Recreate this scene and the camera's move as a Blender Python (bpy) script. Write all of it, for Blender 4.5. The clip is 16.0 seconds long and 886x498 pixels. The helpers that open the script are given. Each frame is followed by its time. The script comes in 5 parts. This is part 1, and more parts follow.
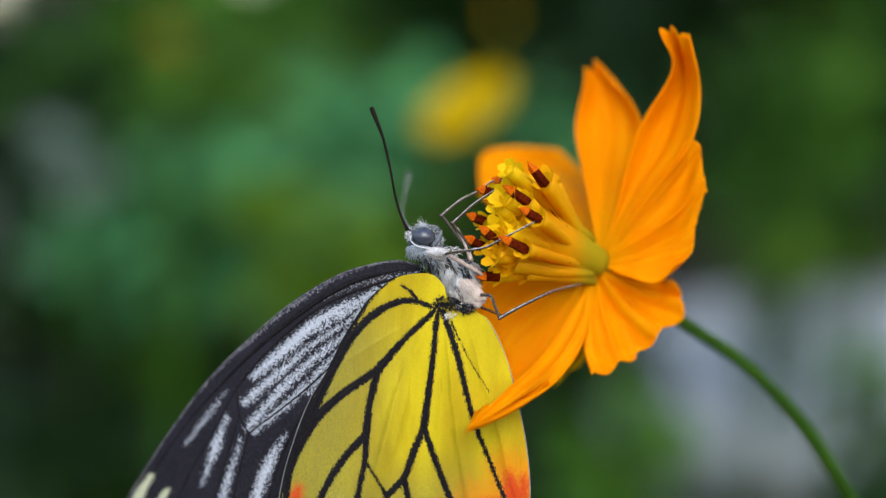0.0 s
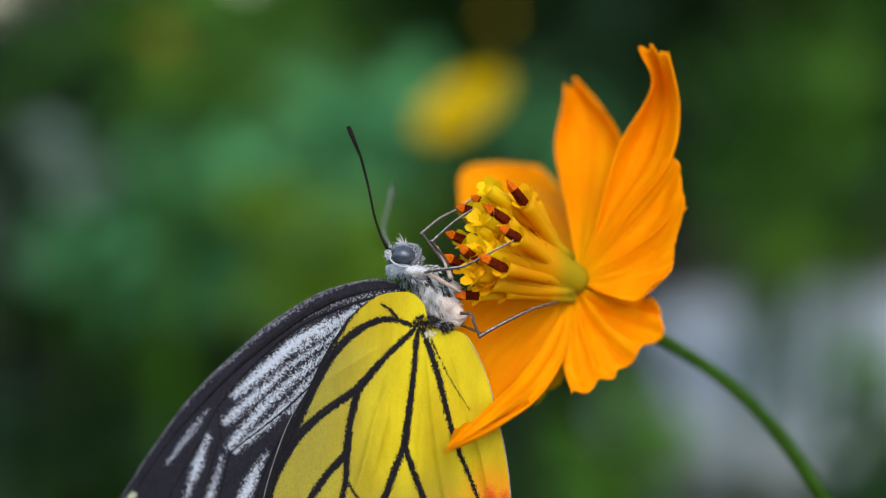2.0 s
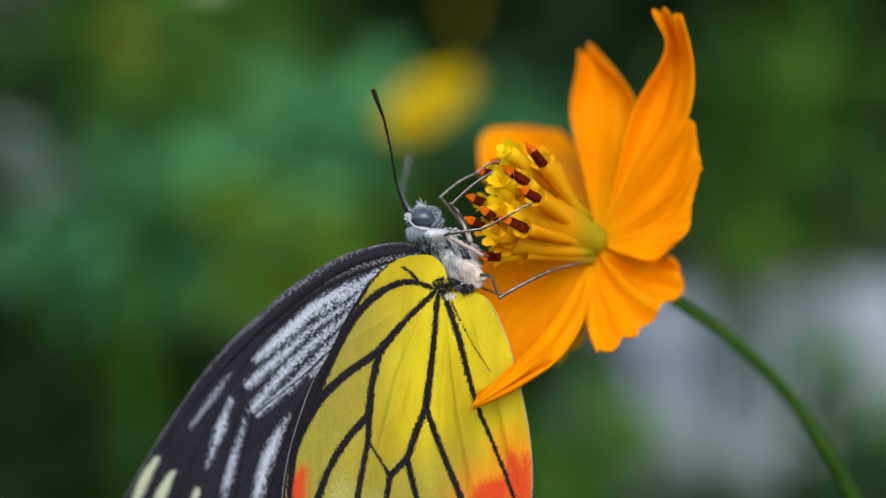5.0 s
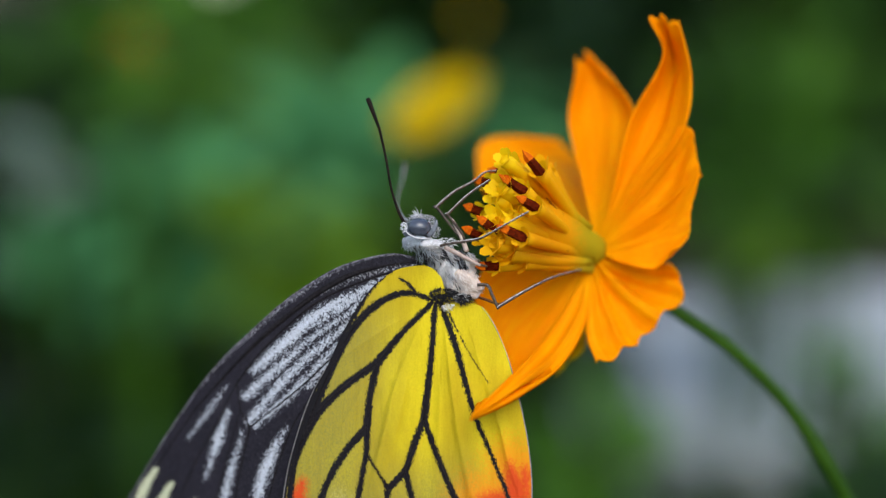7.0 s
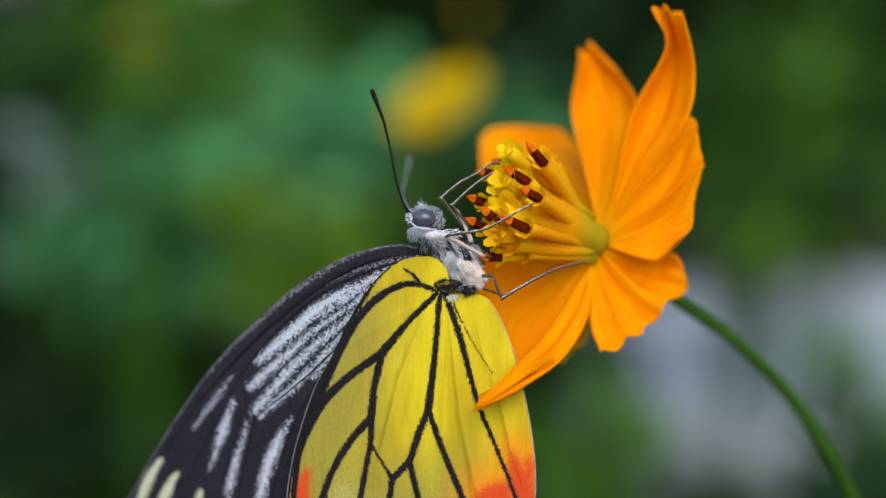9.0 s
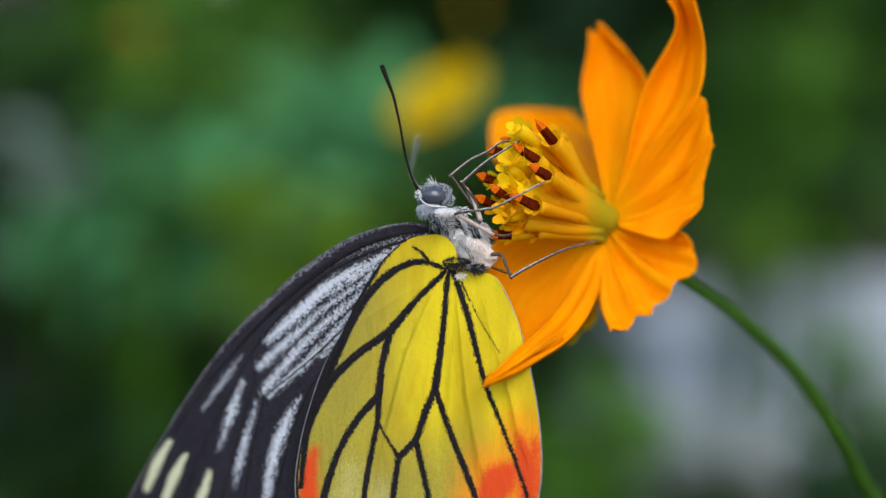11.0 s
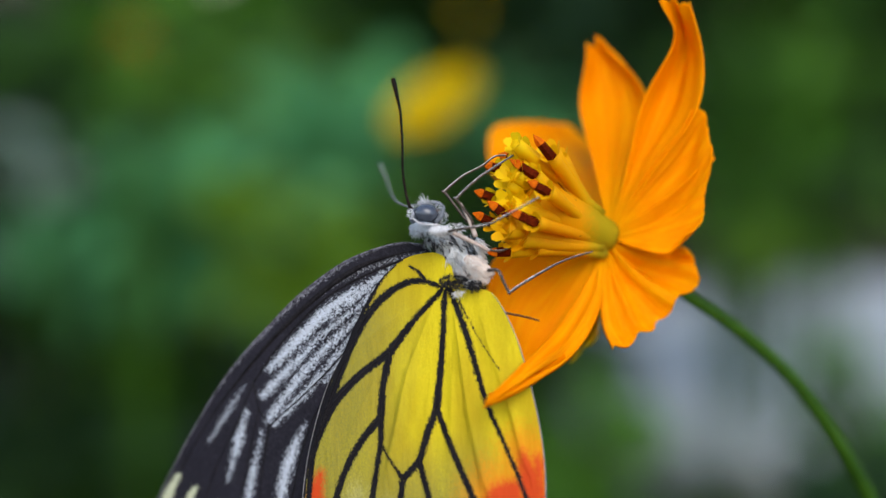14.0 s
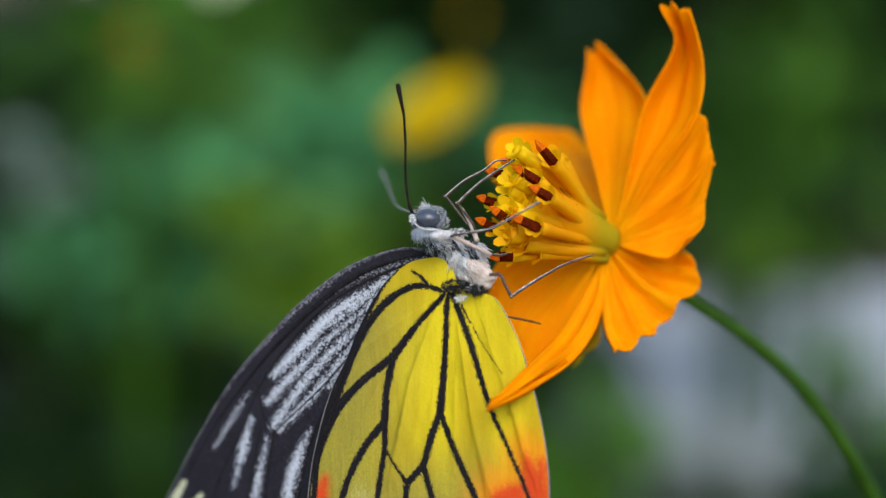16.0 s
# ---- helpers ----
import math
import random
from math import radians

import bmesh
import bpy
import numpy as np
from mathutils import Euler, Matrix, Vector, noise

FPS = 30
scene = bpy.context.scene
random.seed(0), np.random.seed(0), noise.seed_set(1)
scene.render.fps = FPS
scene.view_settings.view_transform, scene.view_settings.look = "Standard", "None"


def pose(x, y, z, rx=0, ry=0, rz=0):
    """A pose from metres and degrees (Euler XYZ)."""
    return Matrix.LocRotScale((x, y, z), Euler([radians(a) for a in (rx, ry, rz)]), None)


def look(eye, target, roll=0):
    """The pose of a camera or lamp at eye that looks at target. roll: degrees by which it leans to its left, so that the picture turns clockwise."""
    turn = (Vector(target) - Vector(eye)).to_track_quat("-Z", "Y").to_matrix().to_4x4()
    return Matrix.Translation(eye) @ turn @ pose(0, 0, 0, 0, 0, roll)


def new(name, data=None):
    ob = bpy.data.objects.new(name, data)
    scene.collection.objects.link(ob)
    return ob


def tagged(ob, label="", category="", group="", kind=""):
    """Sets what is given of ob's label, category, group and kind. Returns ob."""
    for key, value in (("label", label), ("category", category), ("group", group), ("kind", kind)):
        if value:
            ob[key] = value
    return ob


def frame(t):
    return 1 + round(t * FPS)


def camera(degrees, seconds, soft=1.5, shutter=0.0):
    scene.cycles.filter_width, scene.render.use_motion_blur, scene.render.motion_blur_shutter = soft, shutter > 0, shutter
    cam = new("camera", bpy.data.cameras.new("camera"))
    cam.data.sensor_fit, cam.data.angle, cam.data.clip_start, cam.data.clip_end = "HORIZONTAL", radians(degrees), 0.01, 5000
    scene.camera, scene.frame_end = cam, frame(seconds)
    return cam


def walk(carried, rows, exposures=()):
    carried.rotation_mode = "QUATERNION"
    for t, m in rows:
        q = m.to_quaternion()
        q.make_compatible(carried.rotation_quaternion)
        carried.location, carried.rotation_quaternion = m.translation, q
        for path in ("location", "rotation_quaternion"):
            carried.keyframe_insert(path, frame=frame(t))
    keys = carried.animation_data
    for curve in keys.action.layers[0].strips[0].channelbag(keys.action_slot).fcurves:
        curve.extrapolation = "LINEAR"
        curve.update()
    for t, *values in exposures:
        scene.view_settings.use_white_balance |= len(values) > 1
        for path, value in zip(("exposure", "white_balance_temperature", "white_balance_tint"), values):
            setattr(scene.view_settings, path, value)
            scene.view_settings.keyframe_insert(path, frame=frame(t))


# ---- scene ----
cam = camera(32.0, 16.0, soft=1.3)
FAR_PETAL_TURN = [
    (0, 0, 0), (3, 0.5, 0), (3.5, 2.6, 0.2), (7, 2.7, 0.6), (11, 2.7, 0.6), (13, 2.8, 0.9), (15.5, 2.8, 1.3), (16, 2.8, 1.1),
]
LOW_PETAL_TURN = [
    (0, 0), (3, 0.5), (3.5, 2), (4, 2), (8.5, 2.4), (11, 3), (16, 3),
]
NEAR_ANTENNA = [
    (0, -0), (0.5, -0.2), (1, -0.3), (1.5, -0.15), (2, -0.95), (2.5, -1.3), (3, -1.55), (3.5, 1.6),
    (4, 1.95), (6.5, 2.65), (7, 3), (7.5, 2.7), (8, 3.4), (8.5, 2.4), (11, 2.05), (11.5, 3.05),
    (12, 2), (12.5, 3), (13, 12), (13.5, 12), (14, 13.45), (14.5, 13.3), (15, 14.55), (15.5, 14.15),
    (16, 15.2),
]
FAR_ANTENNA = [
    (0, 0), (8, 2), (12.5, 0), (13, -25), (16, -28),
]
STEM_TURN = [
    (0, 0), (0.5, 0.16), (1, 0.58), (1.5, 0.22), (2, -0.39), (2.5, -0.26), (3, -0.21), (3.5, 2.2),
    (4, 1.7), (6.5, 1.94), (7, 2.63), (7.5, 2.31), (8, 2.89), (8.5, 2.95), (11, 2.67), (11.5, 3.53),
    (12, 3.03), (12.5, 3.66), (13, 3.33), (13.5, 2.82), (14, 2.98), (14.5, 2.49), (15, 2.35), (15.5, 2.0),
    (16, 2.35),
]
FOREWING_ROWS = [
    (0, 0, 0, 0, 0), (4, 0, 0, 0, 0), (6.5, 1.5, 1.6, -1.1, 0), (8.5, 1.5, 1.6, -1.1, 0), (11, -0.4, 0.8, -1.5, 46), (12.5, -0.4, 0.8, -1.5, 46), (13, 0.1, 0.2, -1.6, 62), (16, 0.1, -0.3, -1.6, 62),
]
HINDWING_ROWS = [
    (0, 0, 0, 0, 0), (4, 0, 0, 0, 0), (6.5, -3.6, 1.1, -6.9, 8), (8.5, -3.6, 1.1, -6.9, 8), (11, -5, 0.6, -12.5, 20), (12.5, -5, 0.6, -13, 20), (13, -5.2, 0.7, -15.5, 24), (16, -5.4, 0.9, -16.5, 24),
]
GRIP_TURN = [
    (0, 0), (4, 0.4), (6.5, 1.2), (8.5, 1.4), (11, 2), (12.5, 2.2), (13, 3.4), (16, 3.8),
]
HEAD_ROWS = [
    (0, 0, 0), (4, 0, 0), (6.5, 2, -4), (8.5, 2, -4), (11, 3, -4), (12.5, 3, -4), (13, 2, -4), (16, 2, -4),
]
CAMERA_ROWS = [
    (0, 0, -0.1354, 0.62, 82.021, -0.45, 1.174), (0.5, 0, -0.1354, 0.62, 82, -0.45, 1.153),
    (1, 0, -0.1354, 0.62, 82, -0.45, 1.194), (1.5, 0, -0.1354, 0.62, 81.979, -0.45, 1.153),
    (2, 0, -0.1354, 0.62, 82, -0.4, 1.006), (2.5, 0, -0.1354, 0.62, 82.042, -0.4, 1.006),
    (3, 0, -0.1354, 0.62, 81.728, -0.1, 0), (3.5, 0, -0.1354, 0.62, 81.895, 0, -0.189),
    (4, 0, -0.1354, 0.62, 81.874, 0, -0.419), (6.5, 0, -0.1354, 0.62, 81.979, 0, 0),
    (7, 0, -0.1354, 0.62, 82, 0, 0), (7.5, 0, -0.1354, 0.62, 82.021, 0, 0.042),
    (8, 0, -0.1354, 0.62, 81.853, 0, 0.168), (8.5, 0, -0.1354, 0.62, 81.811, 0, 0.105),
    (11, 0, -0.1354, 0.62, 81.707, 0, 0.084), (11.5, 0, -0.1354, 0.62, 81.728, 0, 0.168),
    (12, 0, -0.1354, 0.62, 81.769, 0, 0.126), (12.5, 0, -0.1354, 0.62, 81.79, 0, 0.021),
    (13, 0, -0.1354, 0.62, 81.79, 0, 0), (13.5, 0, -0.1354, 0.62, 81.832, 0, 0),
    (14, 0, -0.1354, 0.62, 81.853, 0, -0.063), (14.5, 0, -0.1354, 0.62, 81.874, 0, 0),
    (15, 0, -0.1354, 0.62, 81.958, 0, -0.084), (15.5, 0, -0.1354, 0.62, 82.063, 0, -0.084),
    (16, 0, -0.1354, 0.62, 82.084, 0, -0.063),
]
FLOWER_ROWS = [
    (0, 0.01169, 0.00302, 0.59925, -7.98, -0.45, 1.17), (0.5, 0.011769, 0.003872, 0.599468, -7.939, -0.509, 1.048),
    (1, 0.012103, 0.003847, 0.599901, -7.828, -0.751, 1.113), (1.5, 0.011688, 0.003599, 0.599397, -7.961, -0.724, 1.058),
    (2, 0.010214, 0.002483, 0.597565, -8.272, -0.335, 1.647), (2.5, 0.010002, 0.002699, 0.598694, -7.9, -0.473, 1.6),
    (3, 0.009868, 0.001738, 0.600951, -7.369, -0.108, 1.731), (3.5, 0.014967, 0.001931, 0.601355, -8.236, -1.163, 0.138),
    (4, 0.015328, 0.002828, 0.600554, -8.374, -1.171, 0.199), (6.5, 0.014366, 0.005909, 0.600528, -8.116, -1.048, 0.578),
    (7, 0.014217, 0.003653, 0.600142, -8.641, -1.63, 0.601), (7.5, 0.014645, 0.005018, 0.599618, -8.398, -1.38, 0.545),
    (8, 0.015402, 0.004041, 0.601156, -8.351, -1.896, 0.32), (8.5, 0.014274, 0.003934, 0.60026, -8.29, -1.83, 0.668),
    (11, 0.015197, 0.004237, 0.602161, -8.528, -1.658, 0.154), (11.5, 0.015473, 0.002549, 0.601739, -8.637, -2.174, 0.026),
    (12, 0.015568, 0.004054, 0.602231, -8.538, -1.801, 0.04), (12.5, 0.015325, 0.002672, 0.602512, -8.474, -2.305, 0.129),
    (13, 0.015849, 0.003005, 0.602074, -8.755, -2.209, -0.001), (13.5, 0.01579, 0.003675, 0.601472, -8.973, -2.022, 0.046),
    (14, 0.015385, 0.002203, 0.601371, -8.938, -2.424, 0.142), (14.5, 0.015619, 0.003409, 0.601452, -8.986, -2.288, 0.131),
    (15, 0.015086, 0.002289, 0.601422, -9.003, -2.571, 0.322), (15.5, 0.015158, 0.003366, 0.600651, -9.327, -2.647, 0.385),
    (16, 0.015617, 0.003059, 0.601402, -9.001, -2.673, 0.159),
]
BUTTERFLY_ROWS = [
    (0, -0.0023, 0.00047, 0.59745, -7.98, -0.45, 1.17), (0.5, -0.00227, 0.00117, 0.59768, -8, -0.34, 1.14),
    (1, -0.00191, 0.00115, 0.59802, -8, -0.45, 1.2), (1.5, -0.00233, 0.00104, 0.59751, -8.02, -0.66, 1.18),
    (2, -0.00367, 0.00021, 0.59578, -8, -0.69, 1.05), (2.5, -0.00393, 0.00033, 0.59688, -7.96, -0.57, 1.03),
    (3, -0.00405, -0.00085, 0.59909, -8.27, -0.54, 0.06), (3.5, 0.00075, -0.00066, 0.59948, -8.11, -0.8, -0.07),
    (4, 0.00116, 0.00029, 0.59871, -8.13, -1.04, -0.27), (6.5, 0.000215, 0.00259, 0.598562, -8.02, -2.09, 0.16),
    (7, 3.5e-05, 0.00072, 0.598102, -8, -2.57, 0.23), (7.5, 0.000545, 0.00196, 0.597633, -7.98, -2.36, 0.24),
    (8, 0.001185, 0.00102, 0.599033, -8.15, -2.44, 0.38), (8.5, 0.000165, 0.00105, 0.598153, -8.19, -2.45, 0.32),
    (11, 0.000999, -4e-05, 0.600267, -8.3, -1.719, 0.25), (11.5, 0.001206, -0.00134, 0.599733, -8.28, -2.617, 0.44),
    (12, 0.001351, -0.00027, 0.600321, -8.23, -1.968, 0.32), (12.5, 0.001068, -0.00139, 0.600453, -8.21, -2.749, 0.3),
    (13, 0.001434, -0.00133, 0.600128, -8.22, -3.427, 0.37), (13.5, 0.001388, -0.00083, 0.599636, -8.18, -3.629, 0.39),
    (14, 0.000979, -0.00188, 0.599349, -8.16, -4.436, 0.42), (14.5, 0.001213, -0.00105, 0.599509, -8.14, -4.104, 0.47),
    (15, 0.000699, -0.00194, 0.599423, -8.06, -4.769, 0.44), (15.5, 0.000775, -0.00115, 0.598693, -7.95, -4.882, 0.45),
    (16, 0.001169, -0.0013, 0.599402, -7.93, -4.998, 0.47),
]

# sketch units: 0.05 mm; x right, y down, d away from the lens plane of sharp focus
UNIT = 5e-5
REACH = 0.0784 / 2 / math.tan(radians(16))

cam.data.dof.use_dof = True
cam.data.dof.focus_distance = REACH - 0.0004
cam.data.dof.aperture_fstop = 9.0
walk(cam, [(r[0], pose(*r[1:])) for r in CAMERA_ROWS])

# ---- sky, sun, exposure ----
world = bpy.data.worlds.new("world")
scene.world = world
world.use_nodes = True
sky = world.node_tree.nodes.new("ShaderNodeTexSky")
sky.sky_type, sky.sun_disc = "NISHITA", False
sky.sun_elevation, sky.sun_rotation = radians(42.5), radians(168.7)
world.node_tree.links.new(sky.outputs[0], world.node_tree.nodes["Background"].inputs[0])
world.node_tree.nodes["Background"].inputs[1].default_value = 0.19
sun = new("sun", bpy.data.lights.new("sun", "SUN"))
sun.data.energy, sun.data.angle, sun.data.color = 1.6, radians(50), (1.0, 0.96, 0.9)
sun.matrix_world = look((0.3, -1.5, 2.0), (0, 0, 0.6))
scene.view_settings.exposure = 0.6
scene.view_settings.use_white_balance = True
scene.view_settings.white_balance_temperature = 6850


# ---- materials ----
def material(name, base=(0.5, 0.5, 0.5), rough=0.6, spec=0.3):
    m = bpy.data.materials.new(name)
    m.use_nodes = True
    nt = m.node_tree
    b = nt.nodes["Principled BSDF"]
    b.inputs["Base Color"].default_value = (*base, 1)
    b.inputs["Roughness"].default_value = rough
    b.inputs["Specular IOR Level"].default_value = spec
    return m, nt, b


def node(nt, kind, **values):
    n = nt.nodes.new(kind)
    for key, value in values.items():
        n.inputs[key.replace("_", " ")].default_value = value
    return n


def noise_tex(nt, scale, detail=3.0, stretch=None, source="Object"):
    co = nt.nodes.new("ShaderNodeTexCoord")
    out = co.outputs[source]
    if stretch:
        mp = nt.nodes.new("ShaderNodeMapping")
        mp.inputs["Scale"].default_value = stretch
        nt.links.new(out, mp.inputs["Vector"])
        out = mp.outputs[0]
    n = node(nt, "ShaderNodeTexNoise", Scale=scale, Detail=detail)
    nt.links.new(out, n.inputs["Vector"])
    return n


def mix(nt, fac, a, b, blend="MIX"):
    n = nt.nodes.new("ShaderNodeMix")
    n.data_type, n.blend_type = "RGBA", blend
    for sock, v in ((n.inputs[0], fac), (n.inputs[6], a), (n.inputs[7], b)):
        if isinstance(v, (int, float)):
            sock.default_value = v
        elif isinstance(v, tuple):
            sock.default_value = (*v, 1)
        else:
            nt.links.new(v, sock)
    return n.outputs[2]


def calc(nt, op, a, b=0.0, clamp=False):
    n = nt.nodes.new("ShaderNodeMath")
    n.operation, n.use_clamp = op, clamp
    for sock, v in ((n.inputs[0], a), (n.inputs[1], b)):
        if isinstance(v, (int, float)):
            sock.default_value = v
        else:
            nt.links.new(v, sock)
    return n.outputs[0]


def span(nt, value, lo, hi):
    n = nt.nodes.new("ShaderNodeMapRange")
    n.interpolation_type = "SMOOTHSTEP"
    n.inputs["From Min"].default_value, n.inputs["From Max"].default_value = lo, hi
    nt.links.new(value, n.inputs["Value"])
    return n.outputs[0]


def bump(nt, b, height, strength=0.3, distance=0.0001):
    n = node(nt, "ShaderNodeBump", Strength=strength, Distance=distance)
    nt.links.new(height, n.inputs["Height"])
    nt.links.new(n.outputs[0], b.inputs["Normal"])


def let_through(nt, b, color, amount):
    """Thin tissue: part of the light comes out at the far side."""
    t = nt.nodes.new("ShaderNodeBsdfTranslucent")
    if isinstance(color, tuple):
        t.inputs["Color"].default_value = (*color, 1)
    else:
        nt.links.new(color, t.inputs["Color"])
    s = nt.nodes.new("ShaderNodeMixShader")
    s.inputs[0].default_value = amount
    nt.links.new(b.outputs[0], s.inputs[1])
    nt.links.new(t.outputs[0], s.inputs[2])
    nt.links.new(s.outputs[0], nt.nodes["Material Output"].inputs["Surface"])


def attribute(nt, name):
    n = nt.nodes.new("ShaderNodeAttribute")
    n.attribute_name = name
    return n.outputs["Fac"]


def petal_material(name, deep, bright, throat):
    m, nt, b = material(name, rough=0.65, spec=0.05)
    grain = noise_tex(nt, 5.0, 4, (26, 1.4, 1), "UV")
    broad = noise_tex(nt, 3.0, 2, (5, 1.2, 1), "UV")
    tone = mix(nt, span(nt, grain.outputs[0], 0.2, 0.9), deep, bright)
    tone = mix(nt, calc(nt, "MULTIPLY", span(nt, broad.outputs[0], 0.4, 0.75), 0.55), tone, bright)
    # Yellow streaks: lighter pigment lines, with the highlights of folds painted in
    streak = noise_tex(nt, 4.0, 2, (4.5, 0.16, 1), "UV")
    tone = mix(nt, calc(nt, "MULTIPLY", span(nt, streak.outputs[0], 0.52, 0.66), 0.55), tone, throat)
    uv = nt.nodes.new("ShaderNodeTexCoord")
    sep = nt.nodes.new("ShaderNodeSeparateXYZ")
    nt.links.new(uv.outputs["UV"], sep.inputs[0])
    near = calc(nt, "SUBTRACT", 1.0, span(nt, sep.outputs[1], 0.0, 0.3))
    tone = mix(nt, calc(nt, "MULTIPLY", near, 0.7), tone, throat)
    nt.links.new(tone, b.inputs["Base Color"])
    bump(nt, b, calc(nt, "ADD", streak.outputs[0], calc(nt, "MULTIPLY", grain.outputs[0], 0.12)), 0.6, 0.0006)
    let_through(nt, b, tone, 0.4)
    return m


ORANGE_PETAL = petal_material("orange_petal", (0.92, 0.275, 0.001), (0.98, 0.42, 0.003), (0.97, 0.49, 0.004))
ORANGE_FAR = petal_material("deep_orange_petal", (0.75, 0.14, 0.002), (0.85, 0.2, 0.003), (0.85, 0.25, 0.004))
YELLOW_PETAL = petal_material("yellow_petal", (0.64, 0.43, 0.001), (0.7, 0.48, 0.002), (0.62, 0.4, 0.002))


def simple_mottled(name, a, b_color, scale, rough=0.6, relief=0.3, distance=0.0002, through_amount=0.0, spec=0.3):
    m, nt, b = material(name, rough=rough, spec=spec)
    n = noise_tex(nt, scale, 4)
    col = mix(nt, span(nt, n.outputs[0], 0.35, 0.65), a, b_color)
    big = noise_tex(nt, scale * 0.17, 2)
    col = mix(nt, calc(nt, "MULTIPLY", span(nt, big.outputs[0], 0.4, 0.7), 0.5), col, tuple(0.6 * v for v in a))
    nt.links.new(col, b.inputs["Base Color"])
    bump(nt, b, n.outputs[0], relief, distance)
    if through_amount:
        let_through(nt, b, col, through_amount)
    return m


def floret_material(name, lobe, shaft):
    """Yellow lobes, amber tubes and a greenish foot, along the flower's own axis."""
    m, nt, b = material(name, rough=0.6, spec=0.15)
    co = nt.nodes.new("ShaderNodeTexCoord")
    sep = nt.nodes.new("ShaderNodeSeparateXYZ")
    nt.links.new(co.outputs["Object"], sep.inputs[0])
    n = noise_tex(nt, 2500, 4)
    along = calc(nt, "ADD", sep.outputs[0], calc(nt, "MULTIPLY", calc(nt, "SUBTRACT", n.outputs[0], 0.5), 0.0015))
    col = mix(nt, span(nt, along, -0.0085, -0.0052), lobe, shaft)
    col = mix(nt, span(nt, along, -0.003, -0.0004), col, (0.52, 0.4, 0.012))
    nt.links.new(col, b.inputs["Base Color"])
    bump(nt, b, n.outputs[0], 0.2, 5e-5)
    let_through(nt, b, col, 0.42)
    return m


FLORET = floret_material("floret_yellow", (0.92, 0.63, 0.008), (0.88, 0.45, 0.004))
FLORET_AMBER = floret_material("floret_amber", (0.9, 0.5, 0.005), (0.85, 0.38, 0.003))
ANTHER_DARK = simple_mottled("anther_maroon", (0.05, 0.005, 0.001), (0.11, 0.012, 0.002), 4000, 0.8, spec=0.02)
ANTHER_TIP = simple_mottled("anther_orange", (0.6, 0.13, 0.004), (0.46, 0.075, 0.003), 4000, 0.75, spec=0.04)
# Brown for the dark slits drawn in the tuft
FLORET_SLIT = simple_mottled("slit_brown", (0.3, 0.1, 0.004), (0.2, 0.06, 0.003), 3000, 0.7, spec=0.05)
STEM_GREEN = simple_mottled("stem_green", (0.015, 0.05, 0.002), (0.023, 0.068, 0.003), 500, 0.6, spec=0.1)
CALYX_GREEN = simple_mottled("calyx_green", (0.36, 0.38, 0.01), (0.3, 0.35, 0.014), 1500, 0.6, spec=0.1)


